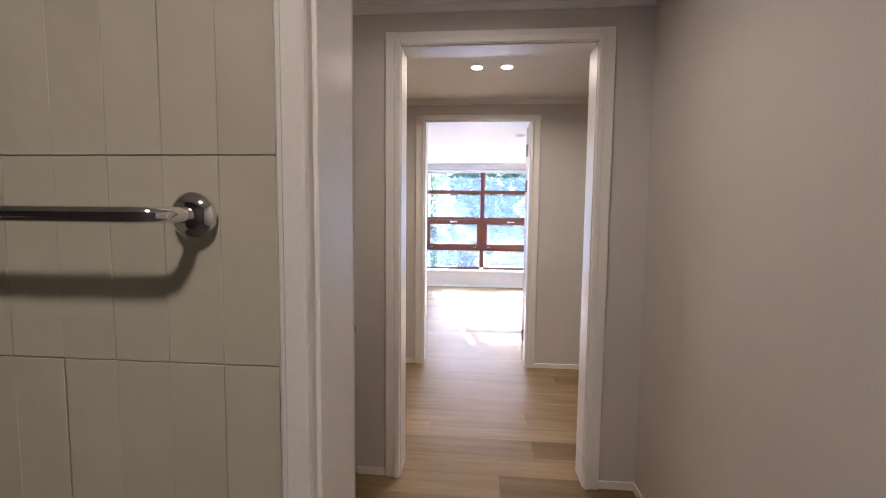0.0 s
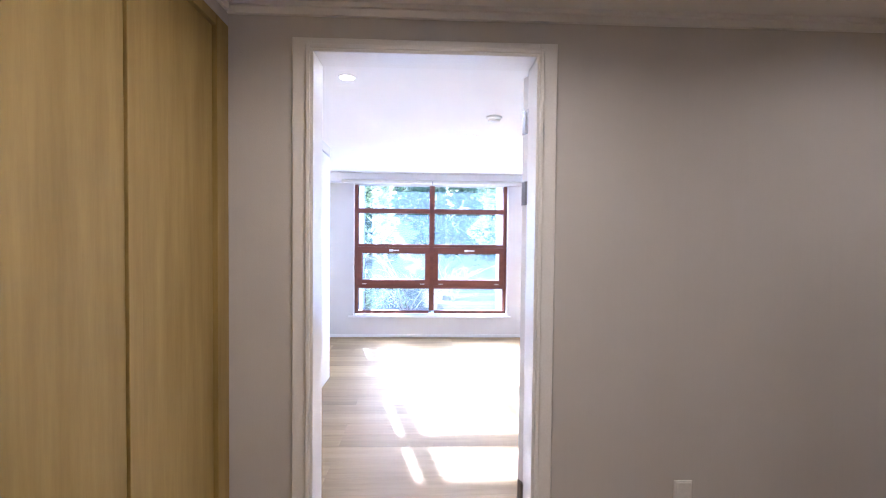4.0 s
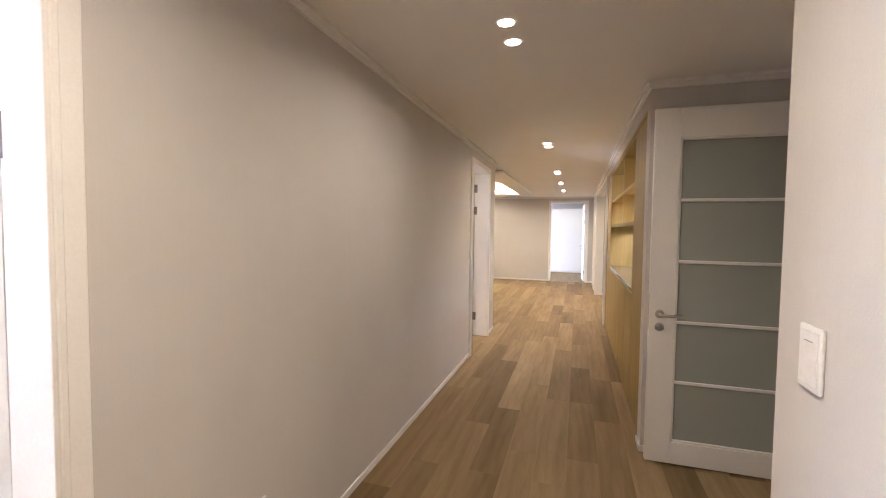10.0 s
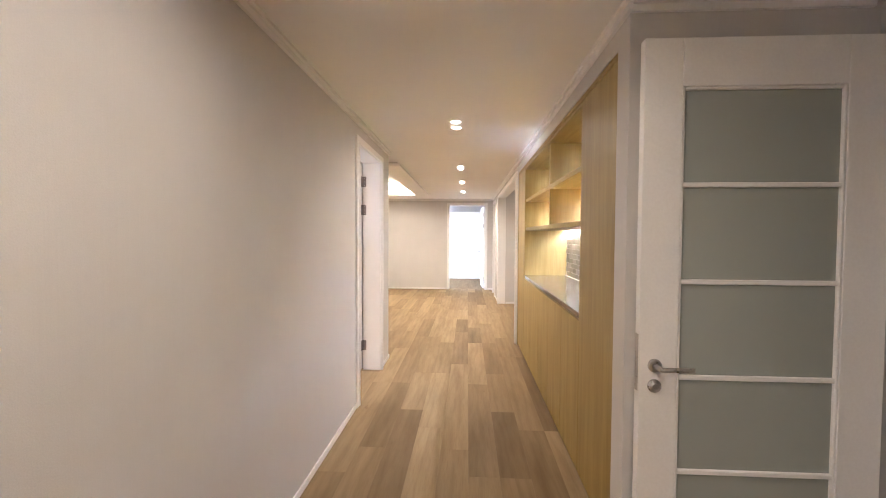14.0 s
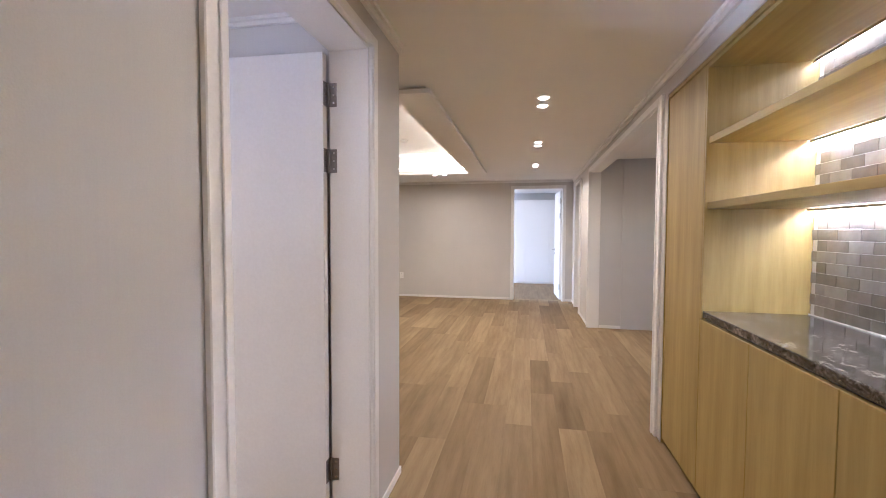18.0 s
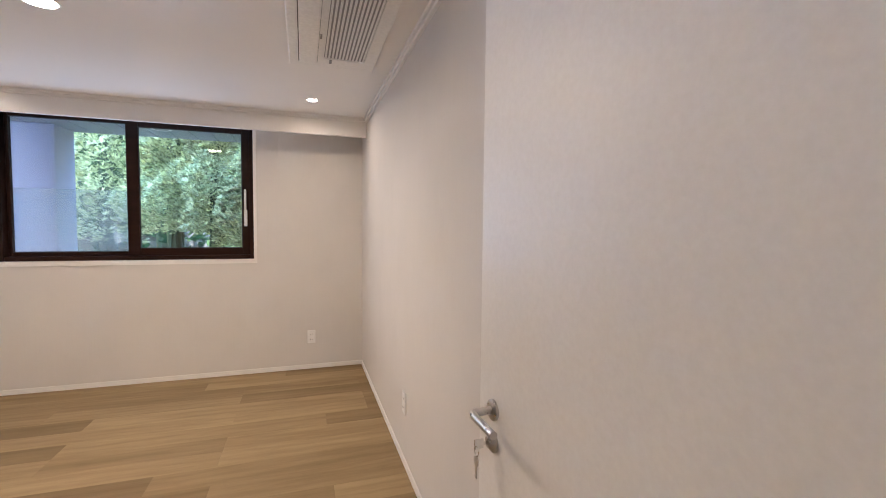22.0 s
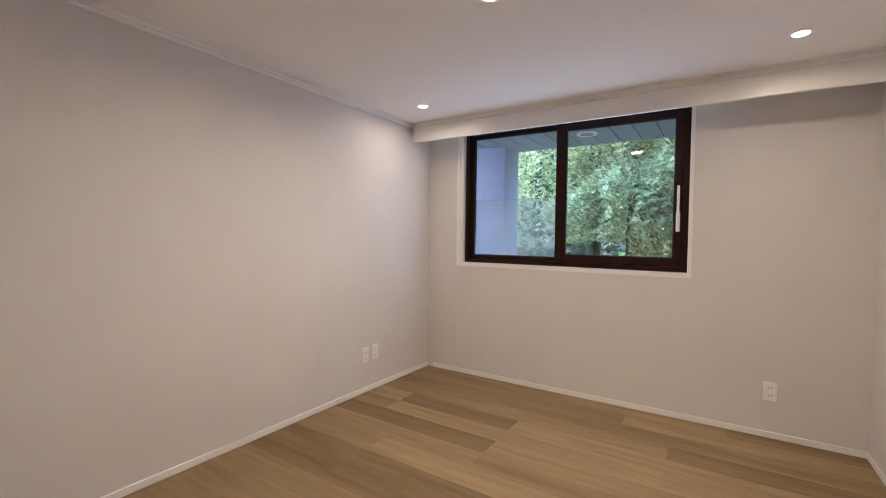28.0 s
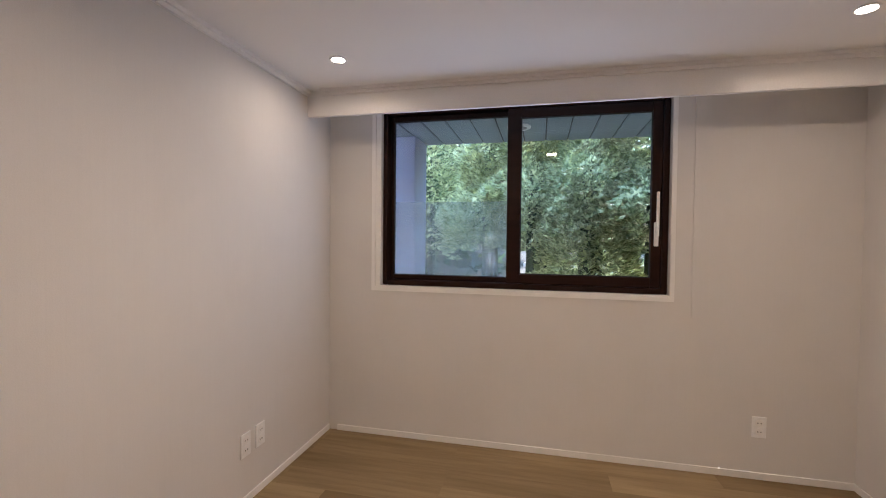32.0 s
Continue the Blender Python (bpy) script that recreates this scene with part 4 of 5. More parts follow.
# ---- hall closet ----
clo = thing("hall_closet", (-0.31, -0.75, 0), "full-height oak closet with recessed finger pulls", "closet")
def hp(name, x0, x1, y0, y1, z0, z1, material=M_OAK, label="", bevel=0.0015):
    return part(name, slab(x0 + 0.33, x1 + 0.33, y0 + 0.75, y1 + 0.75, z0, z1, bevel), material, clo, label)
hp("frame_post", -0.36, -0.330, -0.092, -0.003, 0.0, 2.17)
hp("top_rail", -0.36, -0.330, -1.49, -0.095, 2.13, 2.17)
hp("door", -0.365, -0.345, -0.49, -0.096, 0.03, 2.128, label="oak closet door")
hp("door", -0.365, -0.345, -0.975, -0.555, 0.03, 2.128, label="oak closet door")
hp("center_stile", -0.362, -0.338, -0.552, -0.496, 0.03, 2.128)
hp("door", -0.365, -0.345, -1.48, -0.98, 0.03, 2.128, label="oak closet door")
hp("finger_pull", -0.3445, -0.3425, -0.508, -0.492, 0.55, 1.02, M_BLACK, "black recessed finger pull")
hp("body", -0.95, -0.368, -1.49, -0.003, 0.0, 2.17)
structure("wall_above_closet", boxes((-0.95, -0.312, -1.495, 0, 2.172, CEIL)), M_WALL)

# ---- white closet of bedroom one ----
wc = thing("white_closet", (-0.69, 1.25, 0), "full-height white built-in closet with flush doors", "closet")
for i, ya in enumerate((0.13, 0.69, 1.25, 1.81)):
    part("door", slab(0.22, 0.24, ya - 1.25, ya + 0.555 - 1.25, 0.03, 2.10, 0.002), M_DOOR, wc, "flush white closet door")
part("body", slab(-0.24, 0.218, -1.12, 1.12, 0.0, 2.12, 0.002), M_DOOR, wc)
part("finger_pull", slab(0.2405, 0.242, -0.008, 0.004, 0.5, 1.0), M_GREY, wc, "slim grey finger pull")
structure("wall_above_closet_one", boxes((-0.93, -0.45, 0.125, 2.37, 2.122, CEIL_R)), M_CEIL)


# ---- ceiling cassette air conditioner ----
ac = thing("ceiling_air_conditioner", (5.32, 2.13, CEIL_R2), "white ceiling cassette air conditioner with slatted grille", "air conditioner")
part("panel", slab(-0.23, 0.23, -0.575, 0.575, -0.022, -0.0005, 0.006, 2), M_PLASTIC, ac)
part("flap", slab(-0.175, -0.085, -0.50, 0.50, -0.030, -0.023, 0.003), M_PLASTIC, ac, "white air outlet flap")
part("grille_frame", boxes((-0.06, -0.05, -0.42, 0.42, -0.030, -0.0225), (0.165, 0.175, -0.42, 0.42, -0.030, -0.0225), (-0.05, 0.165, -0.42, -0.41, -0.030, -0.0225), (-0.05, 0.165, 0.41, 0.42, -0.030, -0.0225)), M_PLASTIC, ac)
part("grille_back", slab(-0.05, 0.165, -0.41, 0.41, -0.0232, -0.0222), M_GREY, ac, "grey filter behind the slats")
me = mesh_of(slab(-0.0048, 0.0048, -0.41, 0.41, -0.030, -0.025, 0.001), "slat", M_PLASTIC)
for k in range(12):
    s = new("slat", me)
    s.parent = ac
    s.location = (-0.041 + k * 0.018, 0, 0)
part("slot", slab(-0.181, -0.177, -0.50, 0.50, -0.0245, -0.0222), M_BLACK, ac, "dark air slot")
part("seam", slab(-0.083, -0.081, -0.50, 0.50, -0.0235, -0.0222), M_GREY, ac, "narrow panel seam")
part("badge", slab(-0.078, -0.069, 0.13, 0.18, -0.0236, -0.0222), M_GREY, ac, "small grey badge")
for y in (-0.46, 0.46):
    part("clip", slab(-0.02, -0.005, y - 0.03, y + 0.03, -0.027, -0.0225, 0.002), M_GREY, ac)


# the same unit in the sunny bedroom
copy_thing(ac, pose(1.86, 1.86, CEIL_R))


# ---- smoke detectors, outlets, switches ----
def detector(x, y, z, label):
    d = thing("smoke_detector", (x, y, z), label, "smoke detector")
    part("base", lathe((0, 0, 0), (0, 0, -1), [(0.0005, 0.055), (0.012, 0.055), (0.016, 0.05)]), M_PLASTIC, d, "", True)
    part("cap", lathe((0, 0, 0), (0, 0, -1), [(0.0165, 0.045), (0.03, 0.04), (0.036, 0.026)]), M_PLASTIC, d, "", True)


detector(0.92, 1.26, CEIL_R, "white round smoke detector on the bedroom ceiling")
detector(9.4, 0.95, 2.50, "white round smoke detector in the ceiling recess")


def outlet(name, loc, rz, label, sockets=2, flap=False, w=0.072, h=0.12):
    """Plate on a wall; faces local -y."""
    o = thing(name, loc, label, "outlet" if sockets else "switch", "", "", rz)
    part("plate", slab(-w / 2, w / 2, -0.008, -0.0005, -h / 2, h / 2, 0.003, 2), M_PLASTIC, o)
    if sockets:
        for k in range(sockets):
            z = (k - (sockets - 1) / 2) * 0.05
            s = part("socket", lathe((0, -0.0085, z), (0, -1, 0), [(0, 0.0195), (0.001, 0.0185)]), M_TRIM, o, "round socket", True)
            part("pin_hole", boxes((-0.0105, -0.0055, -0.0102, -0.0096, z - 0.003, z + 0.003), (0.0055, 0.0105, -0.0102, -0.0096, z - 0.003, z + 0.003)), M_BLACK, s)
    elif flap:
        part("cover", slab(-w / 2 + 0.006, w / 2 - 0.006, -0.012, -0.0085, -h / 2 + 0.006, h / 2 - 0.006, 0.002), M_PLASTIC, o)
    else:
        part("rocker", slab(-w / 2 + 0.008, w / 2 - 0.008, -0.0100, -0.0082, -h / 2 + 0.010, h / 2 - 0.010, 0.0015), M_PLASTIC, o)
        part("indicator", slab(-0.014, 0.014, -0.0105, -0.0100, 0.030, 0.0315), M_GREY, o)
    return o


outlet("wall_outlet", (2.565, 3.315, 0.30), 90, "white double wall outlet near the skirting")
outlet("wall_outlet", (2.565, 3.43, 0.305), 90, "white double wall outlet near the skirting")
outlet("wall_outlet", (5.223, 4.20, 0.299), 0, "white double wall outlet below the window wall")
outlet("wall_outlet", (5.69, 2.37, 0.353), -90, "white double wall outlet on the side wall")
outlet("wall_outlet", (2.02, 4.14, 0.32), 0, "white double wall outlet in the sunny bedroom")
outlet("wall_outlet", (2.16, 4.14, 0.32), 0, "white double wall outlet in the sunny bedroom")
outlet("covered_outlet", (1.526, 0, 0.316), 0, "white wall outlet with closed cover in the hall", 0, True, 0.075, 0.115)
outlet("wall_outlet", (12.15, 1.80, 0.42), -90, "white wall outlet on the living room wall")
outlet("light_switch", (1.215, -1.495, 1.14), 180, "white single-rocker light switch by the passage", 0, False, 0.078, 0.118)
outlet("light_switch", (3.0, -2.72, 1.14), -90, "white light switch inside the study doorway", 0, False, 0.075, 0.12)
outlet("wall_outlet", (-0.485, -1.803, 0.832), 90, "white double outlet on the oak upstand")
solid("cable_hole", lathe((-0.4845, -1.883, 0.847), (1, 0, 0), [(0, 0.016), (0.002, 0.016)]), M_BLACK, "round black cable grommet in the oak upstand", "grommet")

# ---- bathroom: ivory tiles and towel bar ----
tile_wall = structure("bath_tile_wall", slab(-1.2, 0.276, -3.216, -3.2105, 0.0, CEIL), M_BGROUT, "ivory glazed wall tiles")
tm = mesh_of(slab(0, 0.0621, -0.002, 0, 0, 0.2230, 0.0006), "tile", M_BTILE)
random.seed(4)
for r in range(2, 9):
    for c in range(14):
        xa = 0.2735 - (c + 1) * 0.0625
        t_ob = new("tile", tm)
        t_ob.parent = tile_wall
        t_ob.matrix_basis = pose(xa, -3.2163, 0.012 + r * 0.224, random.uniform(-0.25, 0.25), 0, random.uniform(-0.5, 0.5))
towel = thing("towel_bar", (0.188, -3.224, 1.293), "chrome towel bar fixed to the tiled wall", "towel bar")
part("flange", lathe((0, 0, 0), (0, -1, 0), [(0, 0.0235), (0.006, 0.0235), (0.012, 0.018), (0.014, 0.012)]), M_CHROME, towel, "", True)
part("bar", tube([(0, -0.01, 0), (0, -0.034, 0), (-0.006, -0.05, 0), (-0.02, -0.056, 0), (-0.6, -0.056, 0)], 0.0082), M_CHROME, towel, "polished chrome bar", True)
part("flange", lathe((-0.6, 0, 0), (0, -1, 0), [(0, 0.0235), (0.006, 0.0235), (0.012, 0.018), (0.056, 0.012)]), M_CHROME, towel, "", True)

# ---- glazed tiles behind the cabinet shelves ----
back = [o for o in cab.children if o.name.startswith("back_panel")][0]
tiles = [mesh_of(slab(0, w, 0, 0.0036, 0, 0.0472, 0.0012), "tile", M_TILE) for w in (0.128, 0.0635)]
upper = bmesh.new()
random.seed(9)
for r in range(25):
    z = 0.928 + r * 0.049
    if z + 0.047 > 2.078:
        break
    x = NX0 + ox + 0.002 - (0.065 if r % 2 else 0.0)
    while x < NX1 + ox - 0.02:
        half = x < NX0 + ox
        last = x + 0.128 > NX1 + ox - 0.001
        at = pose(x + (0.065 if half else 0), NB - 0.0018, z, random.uniform(-1.3, 1.3), 0, random.uniform(-0.5, 0.5))
        if z > 1.70:
            w = 0.0635 if half or last else 0.128
            one = slab(0, w, 0, 0.0036, 0, 0.0472, 0.0012)
            one.transform(at)
            piece = bpy.data.meshes.new("piece")
            one.to_mesh(piece)
            one.free()
            upper.from_mesh(piece)
            bpy.data.meshes.remove(piece)
        else:
            t_ob = new("tile", tiles[1 if half or last else 0])
            t_ob.parent = back
            t_ob.matrix_basis = at
        x += 0.130
field = part("tile_field", upper, M_TILE, back, "grey glazed tiles above the shelf")
tagged(field, "grey glazed tiles above the shelf", kind="stuff")

# ---- lights hidden in the ceiling recess ----
cove = structure("cove_light_strip", boxes((TX0 + 0.02, TX1 - 0.02, TY0 - 0.0, TY0 + 0.02, 2.30, 2.31), (TX0 + 0.02, TX1 - 0.02, TY1 - 0.02, TY1, 2.30, 2.31),
                                           (TX0, TX0 + 0.02, TY0, TY1, 2.30, 2.31), (TX1 - 0.02, TX1, TY0, TY1, 2.30, 2.31)), M_COVE, "warm hidden light strip in the ceiling recess")

# white closet of the far room
fc = thing("white_closet", (15.1, -0.9, 0), "full-height white closet in the bright far room", "closet")
for k in range(3):
    part("door", slab(-0.31, -0.29, -0.9 + k * 0.6, -0.303 + k * 0.6, 0.03, 2.05, 0.002), M_DOOR, fc, "flush white closet door")
part("body", slab(-0.289, 0.29, -0.9, 0.9, 0, 2.08), M_DOOR, fc)
# fill lamp in the added, unseen north opening, brightens the far room
day = bpy.data.lights.new("far_window_light", "AREA")
day.shape, day.size, day.size_y, day.energy, day.color = "RECTANGLE", 1.8, 1.6, 4.6, (0.95, 0.97, 1.0)
new("far_window_light", day).matrix_world = look((13.95, 2.48, 1.25), (13.75, 0, 0.3))

# fill lamp in the added, unseen kitchen window opening, for bluish daylight
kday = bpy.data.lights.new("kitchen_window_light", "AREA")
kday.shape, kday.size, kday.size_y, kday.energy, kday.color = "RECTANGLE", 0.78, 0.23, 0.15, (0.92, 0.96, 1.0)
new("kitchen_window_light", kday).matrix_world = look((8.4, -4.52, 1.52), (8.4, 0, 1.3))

# daylight from the sky in the large window of bedroom one
sday = bpy.data.lights.new("sunny_window_light", "AREA")
sday.shape, sday.size, sday.size_y, sday.energy, sday.color = "RECTANGLE", 2.0, 1.7, 1.7, (0.60, 0.77, 1.0)
new("sunny_window_light", sday).matrix_world = look((0.52, 4.12, 1.2), (0.52, 0, 1.2))

# daylight from the garden in the window of bedroom two
gday = bpy.data.lights.new("garden_window_light", "AREA")
gday.shape, gday.size, gday.size_y, gday.energy, gday.color = "RECTANGLE", 1.66, 1.06, 0.55, (0.76, 0.86, 1.0)
new("garden_window_light", gday).matrix_world = look((3.84, 4.19, 1.62), (3.84, 0, 1.62))
# added narrow lamp inside the window, throws a light patch on the corridor ceiling
rise = bpy.data.lights.new("rising_window_light", "AREA")
rise.shape, rise.size, rise.size_y, rise.energy, rise.color, rise.spread = "RECTANGLE", 1.0, 0.30, 0.30, (0.90, 0.92, 1.0), radians(36)
new("rising_window_light", rise).matrix_world = look((3.84, 4.04, 1.22), (4.85, -0.85, 2.28))

# ---- outdoors ----
M_GROUND = paint("winter_lawn", (0.13, 0.115, 0.075), 0.95, 30, 0.6, 0.3)
M_STONE = paint("pale_stone", (0.30, 0.275, 0.24), 0.85, 40, 0.5, 0.1)
M_SOFFIT = plain("grey_metal_soffit", (0.27, 0.32, 0.36), 0.42)
M_COLUMN = paint("pale_render", (0.37, 0.42, 0.58), 0.8, 60, 0.3, 0.04)
M_BARK = wood("bark", (0.10, 0.065, 0.04), (0.22, 0.15, 0.10), "z", 0.9, 0.1)


def leaf_mat(name, lo, hi):
    m, nt, b = nodes_of(name)
    ge = nt.nodes.new("ShaderNodeNewGeometry")
    nt.links.new(ramp(nt, ge.outputs["Random Per Island"], [(0.0, lo), (1.0, hi)]), b.inputs["Base Color"])
    b.inputs["Roughness"].default_value = 0.55
    tr = nt.nodes.new("ShaderNodeBsdfTranslucent")
    nt.links.new(ramp(nt, ge.outputs["Random Per Island"], [(0.0, tuple(q * 1.5 for q in lo)), (1.0, tuple(q * 1.5 for q in hi))]), tr.inputs["Color"])
    mx = nt.nodes.new("ShaderNodeMixShader")
    mx.inputs[0].default_value = 0.72
    nt.links.new(b.outputs[0], mx.inputs[1])
    nt.links.new(tr.outputs[0], mx.inputs[2])
    nt.links.new(mx.outputs[0], nt.nodes["Material Output"].inputs["Surface"])
    return m


M_LEAF = leaf_mat("cypress_leaf", (0.17, 0.21, 0.10), (0.66, 0.66, 0.40))
M_CORE = paint("crown_shade", (0.06, 0.085, 0.045), 0.9, 25, 1.0, 0.4)
M_LEAF2 = leaf_mat("yew_leaf", (0.02, 0.05, 0.02), (0.06, 0.11, 0.04))

bm = bmesh.new()
profile = [(4.42, -0.18), (6.6, -0.12), (8.2, 0.10), (11, 0.75), (15, 1.9), (22, 4.2), (32, 7.0), (60, 8.0), (800, 8.0)]
rows_v = [[bm.verts.new((x, y, z)) for x in (-400, -60, -12, -5, 0, 5, 12, 60, 400)] for y, z in profile]
for a, c in zip(rows_v, rows_v[1:]):
    for k in range(8):
        bm.faces.new((a[k], a[k + 1], c[k + 1], c[k]))
structure("ground", bm, M_GROUND, "dry winter lawn rising to a wooded slope")


def conifer(x, y, h, r, seed, material, label, n=2600, leaf=0.075, base=0.15):
    rnd = random.Random(seed)
    t = thing("conifer", (x, y, -0.18), label, "tree", "garden conifers")
    part("trunk", tube([(0, 0, 0), (0.03, 0.01, h * 0.4), (0.0, 0.0, h * 0.95)], 0.06, 8), M_BARK, t, "", True)
    verts, faces = [], []
    for i in range(n):
        f = rnd.random() ** 0.8
        z = base + f * (h - base - 0.05)
        rr = r * (1 - f) ** 0.6 * (0.75 + 0.25 * math.sin(7 * z + seed) * math.sin(3 * f + seed)) + 0.05
        a = rnd.uniform(0, 2 * math.pi)
        lump = 0.8 + 0.25 * noise.noise(Vector((math.cos(a) * 2.2 + seed, math.sin(a) * 2.2, z * 1.6)))
        d = rr * lump * (1 - 0.45 * rnd.random() ** 2)
        c = Vector((d * math.cos(a), d * math.sin(a), z))
        out = Vector((math.cos(a), math.sin(a), rnd.uniform(-0.2, 0.9))).normalized()
        side = out.cross(Vector((rnd.uniform(-1, 1), rnd.uniform(-1, 1), 1))).normalized()
        s = leaf * rnd.uniform(0.6, 1.4)
        # a frond: three slim blades fanned from one stem
        for k in (-1, 0, 1):
            dirv = (out + side * 0.75 * k).normalized()
            w = dirv.cross(out.cross(side)).normalized() * s * 0.27
            b0 = len(verts)
            tip = c + dirv * s * (1.5 if k == 0 else 1.1)
            mid = c + dirv * s * 0.6
            verts += [c, mid + w, tip, mid - w]
            faces.append((b0, b0 + 1, b0 + 2, b0 + 3))
    # inner mass of twigs and needles; its dark colour holds the crown's inner shade
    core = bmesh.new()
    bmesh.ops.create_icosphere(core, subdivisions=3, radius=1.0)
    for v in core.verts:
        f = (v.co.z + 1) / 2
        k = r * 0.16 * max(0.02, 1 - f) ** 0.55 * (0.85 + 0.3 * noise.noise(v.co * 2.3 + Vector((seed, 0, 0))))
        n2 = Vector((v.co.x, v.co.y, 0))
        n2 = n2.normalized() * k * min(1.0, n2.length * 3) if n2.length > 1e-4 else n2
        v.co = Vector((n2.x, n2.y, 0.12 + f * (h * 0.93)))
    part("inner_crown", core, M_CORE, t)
    me = bpy.data.meshes.new("crown")
    me.from_pydata([tuple(v) for v in verts], [], faces)
    me.materials.append(material)
    cr = new("crown", me)
    cr.parent = t
    return t


conifer(3.3, 7.6, 4.2, 1.0, 1, M_LEAF, "pale green cypress beside the house", 15000, 0.05, 1.35)
conifer(4.6, 7.0, 4.5, 1.15, 2, M_LEAF, "dense green cypress hedge tree", 26000, 0.05, 0.3)
conifer(6.0, 6.9, 4.4, 1.15, 3, M_LEAF, "dense green cypress hedge tree", 24000, 0.05)
conifer(2.2, 8.2, 4.6, 1.0, 5, M_LEAF, "pale green cypress beside the house", 5000, 0.065, 1.2)
conifer(5.3, 10.6, 4.0, 1.2, 8, M_LEAF2, "dark yew behind the hedge", 3500)
conifer(3.95, 7.35, 4.3, 1.1, 6, M_LEAF, "dense green cypress hedge tree", 22000, 0.05, 1.4)
conifer(5.3, 6.8, 4.4, 1.1, 7, M_LEAF, "dense green cypress hedge tree", 22000, 0.05, 1.4)
conifer(6.7, 6.8, 4.4, 1.1, 9, M_LEAF, "dense green cypress hedge tree", 12000, 0.05)
conifer(7.4, 7.3, 4.6, 1.2, 4, M_LEAF, "dense green cypress hedge tree", 3500)

for k, (x, y, h, r, m) in enumerate(((-4.2, 12.0, 7.2, 1.5, M_LEAF2), (-1.35, 11.4, 4.85, 1.5, M_LEAF), (0.9, 12.4, 7.4, 1.5, M_LEAF2), (2.3, 11.0, 7.6, 1.5, M_LEAF2), (-0.2, 15.8, 6.5, 1.7, M_LEAF2), (0.9, 16.5, 7.5, 2.0, M_LEAF), (-5.2, 13.5, 8.4, 1.9, M_LEAF2), (-3.9, 15.5, 8.0, 1.8, M_LEAF))):
    conifer(x, y, h, r, 20 + k, m, "dark evergreen on the garden slope", 2600, 0.14)

# far woods on the slope
rnd = random.Random(77)
verts, faces = [], []
for i in range(9000):
    x, y = rnd.uniform(-22, 24), rnd.uniform(16, 30)
    zg = np.interp(y, [q[0] for q in profile], [q[1] for q in profile])
    z = zg + rnd.random() ** 1.3 * 3.0 * (0.6 + 0.4 * math.sin(x * 1.7 + y))
    a, s = rnd.uniform(0, 6.28), rnd.uniform(0.12, 0.30)
    c = Vector((x, y, z))
    u = Vector((math.cos(a), math.sin(a) * 0.4, rnd.uniform(-0.4, 0.6))).normalized() * s
    w = Vector((-math.sin(a) * 0.4, math.cos(a), rnd.uniform(0.2, 1.0))).normalized() * s * 0.5
    b0 = len(verts)
    verts += [c - u, c - w, c + u, c + w]
    faces.append((b0, b0 + 1, b0 + 2, b0 + 3))
me = bpy.data.meshes.new("far_woods")
me.from_pydata([tuple(v) for v in verts], [], faces)
me.materials.append(M_LEAF2)
tagged(new("far_woods", me), "dark leafy woods on the slope", "woods", "", "stuff")

# bare shrub and low evergreens before the window
M_TWIG = wood("pale_twig", (0.34, 0.27, 0.20), (0.55, 0.46, 0.36), "z", 0.8, 0.1)


def bare_shrub(x, y, h, seed):
    rnd = random.Random(seed)
    t = thing("bare_shrub", (x, y, -0.14), "leafless pale shrub with tangled twigs", "shrub")
    bm = bmesh.new()
    def twig(p, d, length, r, depth):
        pts = [p]
        q, v = p.copy(), d.copy()
        for _ in range(5):
            v = (v + Vector((rnd.uniform(-0.35, 0.35), rnd.uniform(-0.35, 0.35), rnd.uniform(-0.28, 0.12)))).normalized()
            q = q + v * length / 5
            pts.append(q.copy())
        piece = tube(pts, r, 5)
        me2 = bpy.data.meshes.new("t")
        piece.to_mesh(me2)
        piece.free()
        bm.from_mesh(me2)
        bpy.data.meshes.remove(me2)
        if depth:
            for k in range(3):
                twig(pts[rnd.randint(1, 5)], (v + Vector((rnd.uniform(-1, 1), rnd.uniform(-1, 1), rnd.uniform(-0.2, 0.7)))).normalized(), length * rnd.uniform(0.45, 0.7), r * 0.6, depth - 1)
    for k in range(7):
        a = rnd.uniform(0, 6.28)
        twig(Vector((0.05 * math.cos(a), 0.05 * math.sin(a), 0)), Vector((0.35 * math.cos(a), 0.35 * math.sin(a), 1)).normalized(), h * rnd.uniform(0.7, 1.0), 0.011, 2)
    part("twigs", bm, M_TWIG, t)


bare_shrub(0.10, 6.5, 1.75, 3)
bare_shrub(0.95, 7.2, 1.1, 5)
for k, (x, y, h, r) in enumerate(((-0.75, 6.3, 0.95, 0.40), (-0.25, 6.9, 0.8, 0.42), (-1.3, 7.0, 1.3, 0.5), (1.15, 7.9, 0.7, 0.4), (2.2, 7.6, 0.9, 0.5))):
    conifer(x, y, h, r, 40 + k, M_LEAF, "low evergreen garden shrub", 900, 0.05)
for k in range(4):
    solid("stone_step", slab(0.55 + 0.12 * k, 3.2, 6.35 + 0.42 * k, 6.74 + 0.42 * k, -0.16, -0.05 + 0.11 * k, 0.012), M_STONE, "pale stone garden step", "step", "garden steps")
structure("garden_pillar", slab(1.62, 2.05, 5.0, 5.45, -0.18, 2.6, 0.008), M_COLUMN, "pale rendered pillar outside the window")

structure("garden_post", slab(-0.635, -0.530, 5.10, 5.20, -0.18, 2.9, 0.006), M_COLUMN, "slim rendered post outside the window")

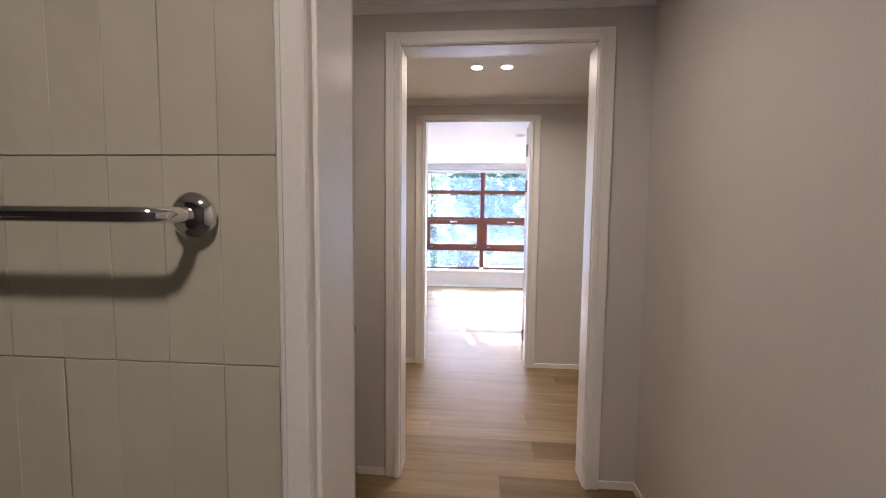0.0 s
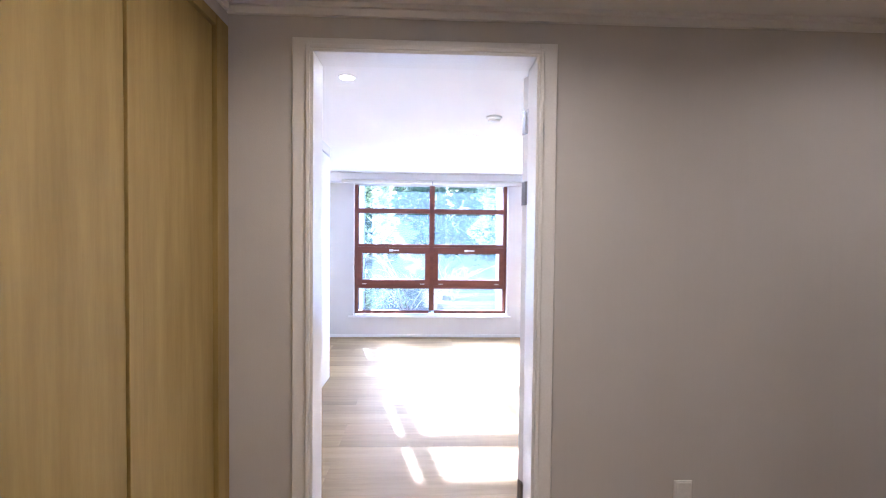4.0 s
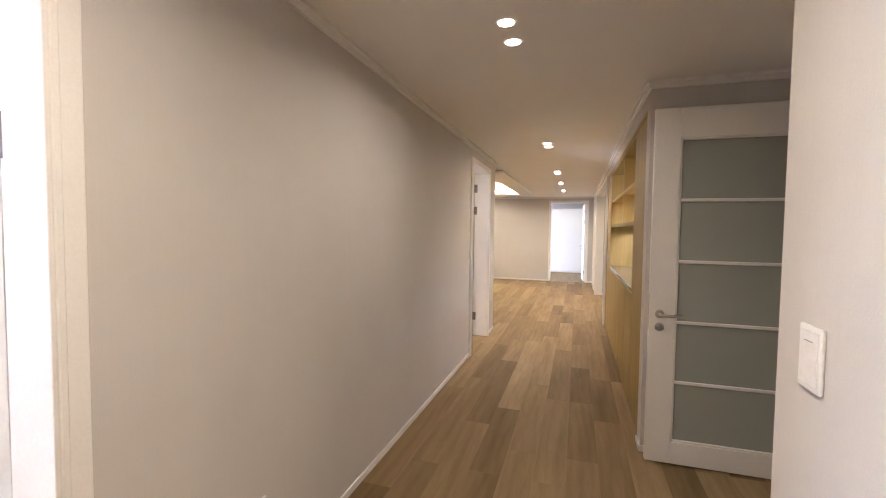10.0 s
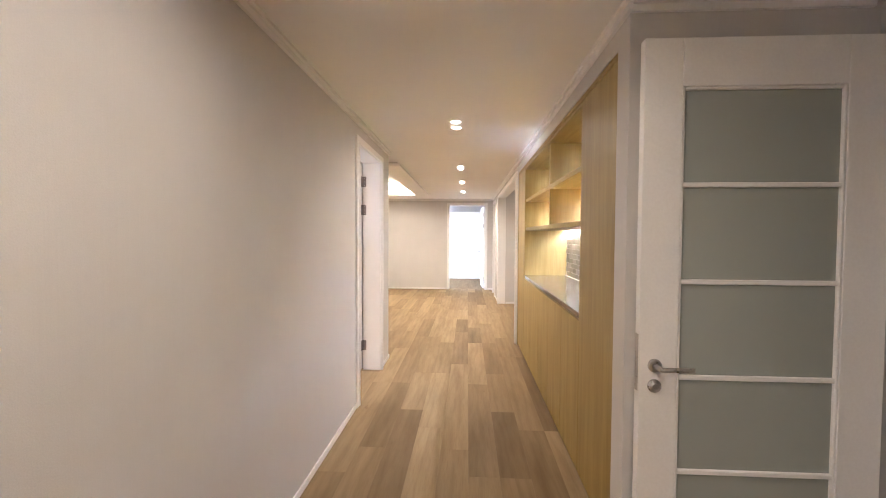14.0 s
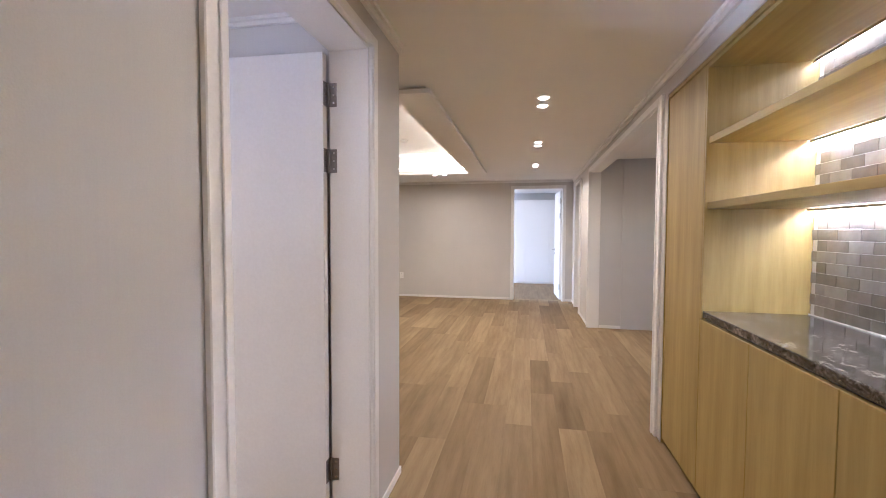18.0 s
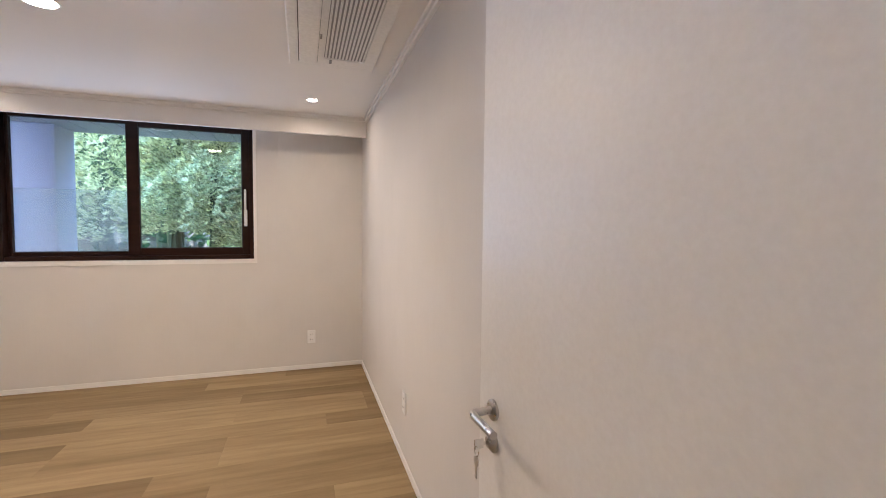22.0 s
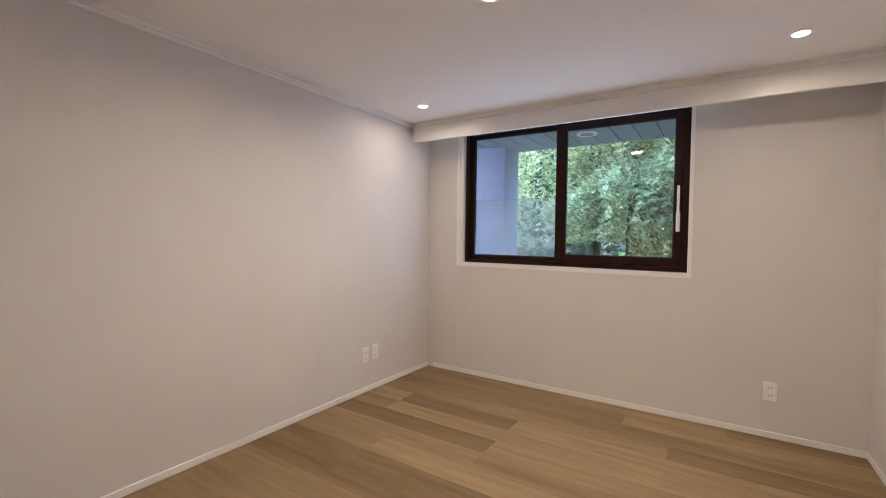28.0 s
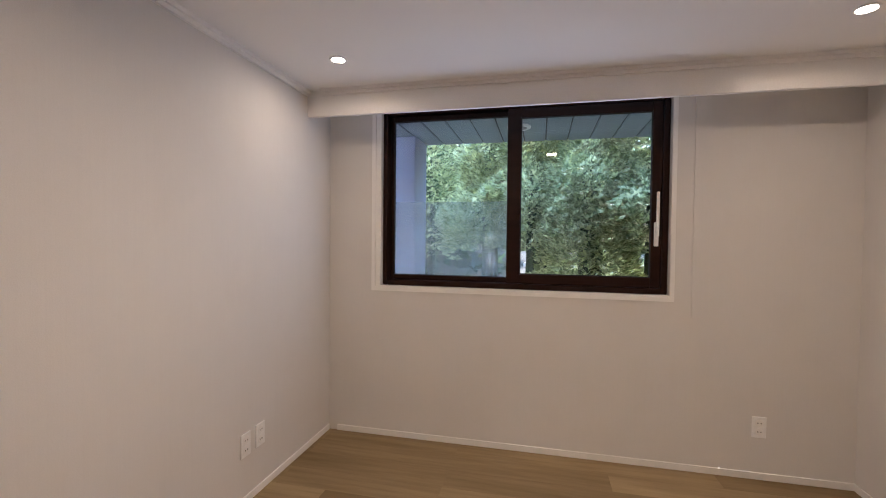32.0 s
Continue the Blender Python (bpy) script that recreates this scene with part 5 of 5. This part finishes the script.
# pale garden fence seen through the gap under the hedge
fence = thing("garden_fence", (5.3, 9.45, 0.3), "pale painted garden fence behind the hedge", "fence")
for z in (0.55, 0.98, 1.22):
    part("rail", slab(-1.6, 1.6, -0.02, 0.02, z, z + 0.075, 0.004), M_TRIM, fence)
for x in (-1.5, 0.0, 1.5):
    part("post", slab(x - 0.04, x + 0.04, 0.02, 0.09, -0.1, 1.34, 0.006), M_TRIM, fence)

# glass guard outside the sliding half of the window
guard = thing("glass_guard", ((A0 + AM) / 2, 4.382, 1.04), "hazy pale glass guard panel fixed outside the window", "guard panel")
gp = part("pane", slab(-0.43, 0.43, -0.005, 0.005, 0.02, 0.565, 0.001), M_GUARD, guard, "hazy pale glass pane")
gp.visible_shadow = False
part("bottom_rail", slab(-0.44, 0.44, -0.014, 0.014, -0.012, 0.02, 0.003), M_STEEL, guard, "slim steel rail")
for x in (-0.435, 0.423):
    for z in (0.10, 0.44):
        part("clamp", slab(x, x + 0.012, -0.012, 0.012, z, z + 0.05, 0.002), M_STEEL, guard, "small steel clamp")

# porch outside bedroom two
soff = structure("porch_soffit", slab(2.05, 8.0, 4.43, 5.67, 2.30, 2.45), M_BLACK)
me = mesh_of(slab(0, 0.186, 4.44, 5.66, 2.288, 2.30, 0.003), "panel", M_SOFFIT)
for k in range(29):
    p = new("panel", me)
    p.parent = soff
    p.location = (2.06 + k * 0.198, 0, 0)
plight = thing("porch_light", (3.81, 5.095, 2.2875), "round flat white porch light under the soffit, switched off", "ceiling light")
part("rim", lathe((0, 0, 0), (0, 0, -1), [(0.0, 0.098), (0.012, 0.098), (0.016, 0.090), (0.014, 0.084)]), M_PLASTIC, plight, "", True)
part("diffuser", lathe((0, 0, 0), (0, 0, -1), [(0.002, 0.083), (0.012, 0.083), (0.015, 0.06)]), M_GREY, plight, "pale grey diffuser", True)
structure("porch_column", slab(2.40, 2.87, 5.25, 5.64, -0.18, 2.287, 0.006), M_COLUMN, "pale rendered porch column")


# ---- loose floor boards of the floor, laid along the corridor ----
random.seed(11)
PW = 0.176
shared = {}


def board(x0, length, y0):
    key = round(length, 2)
    if key not in shared:
        bm = bmesh.new()
        L, c, d = key - 0.0004, 0.0007, 0.0004
        w = PW - 0.0003
        lo = [bm.verts.new(p) for p in ((0, 0, -0.016), (L, 0, -0.016), (L, w, -0.016), (0, w, -0.016))]
        md = [bm.verts.new(p) for p in ((0, 0, -d), (L, 0, -d), (L, w, -d), (0, w, -d))]
        hi = [bm.verts.new(p) for p in ((c, c, 0), (L - c, c, 0), (L - c, w - c, 0), (c, w - c, 0))]
        bm.faces.new(hi)
        for a, b2 in ((lo, md), (md, hi)):
            for k in range(4):
                bm.faces.new((a[k], a[(k + 1) % 4], b2[(k + 1) % 4], b2[k]))
        shared[key] = mesh_of(bm, "plank", M_FLOOR)
    p = new("plank", shared[key])
    p.parent = floor
    p.location = (x0, y0, 0)


def lay(xa, xb, ya, yb):
    y = math.floor(ya / PW) * PW
    while y < yb:
        x = xa - random.choice((0.3, 0.6, 0.9, 1.2, 0.0))
        while x < xb:
            n = random.choice((0.9, 1.2, 1.5, 1.5, 1.8))
            s, e = max(x, xa), min(x + n, xb)
            if e - s > 0.04:
                board(s, e - s, y)
            x += n
        y += PW


lay(-1.0, 12.3, -1.58, 4.16)
lay(-0.6, 3.2, -3.2, -1.75)
lay(6.8, 9.98, -2.98, -1.75)
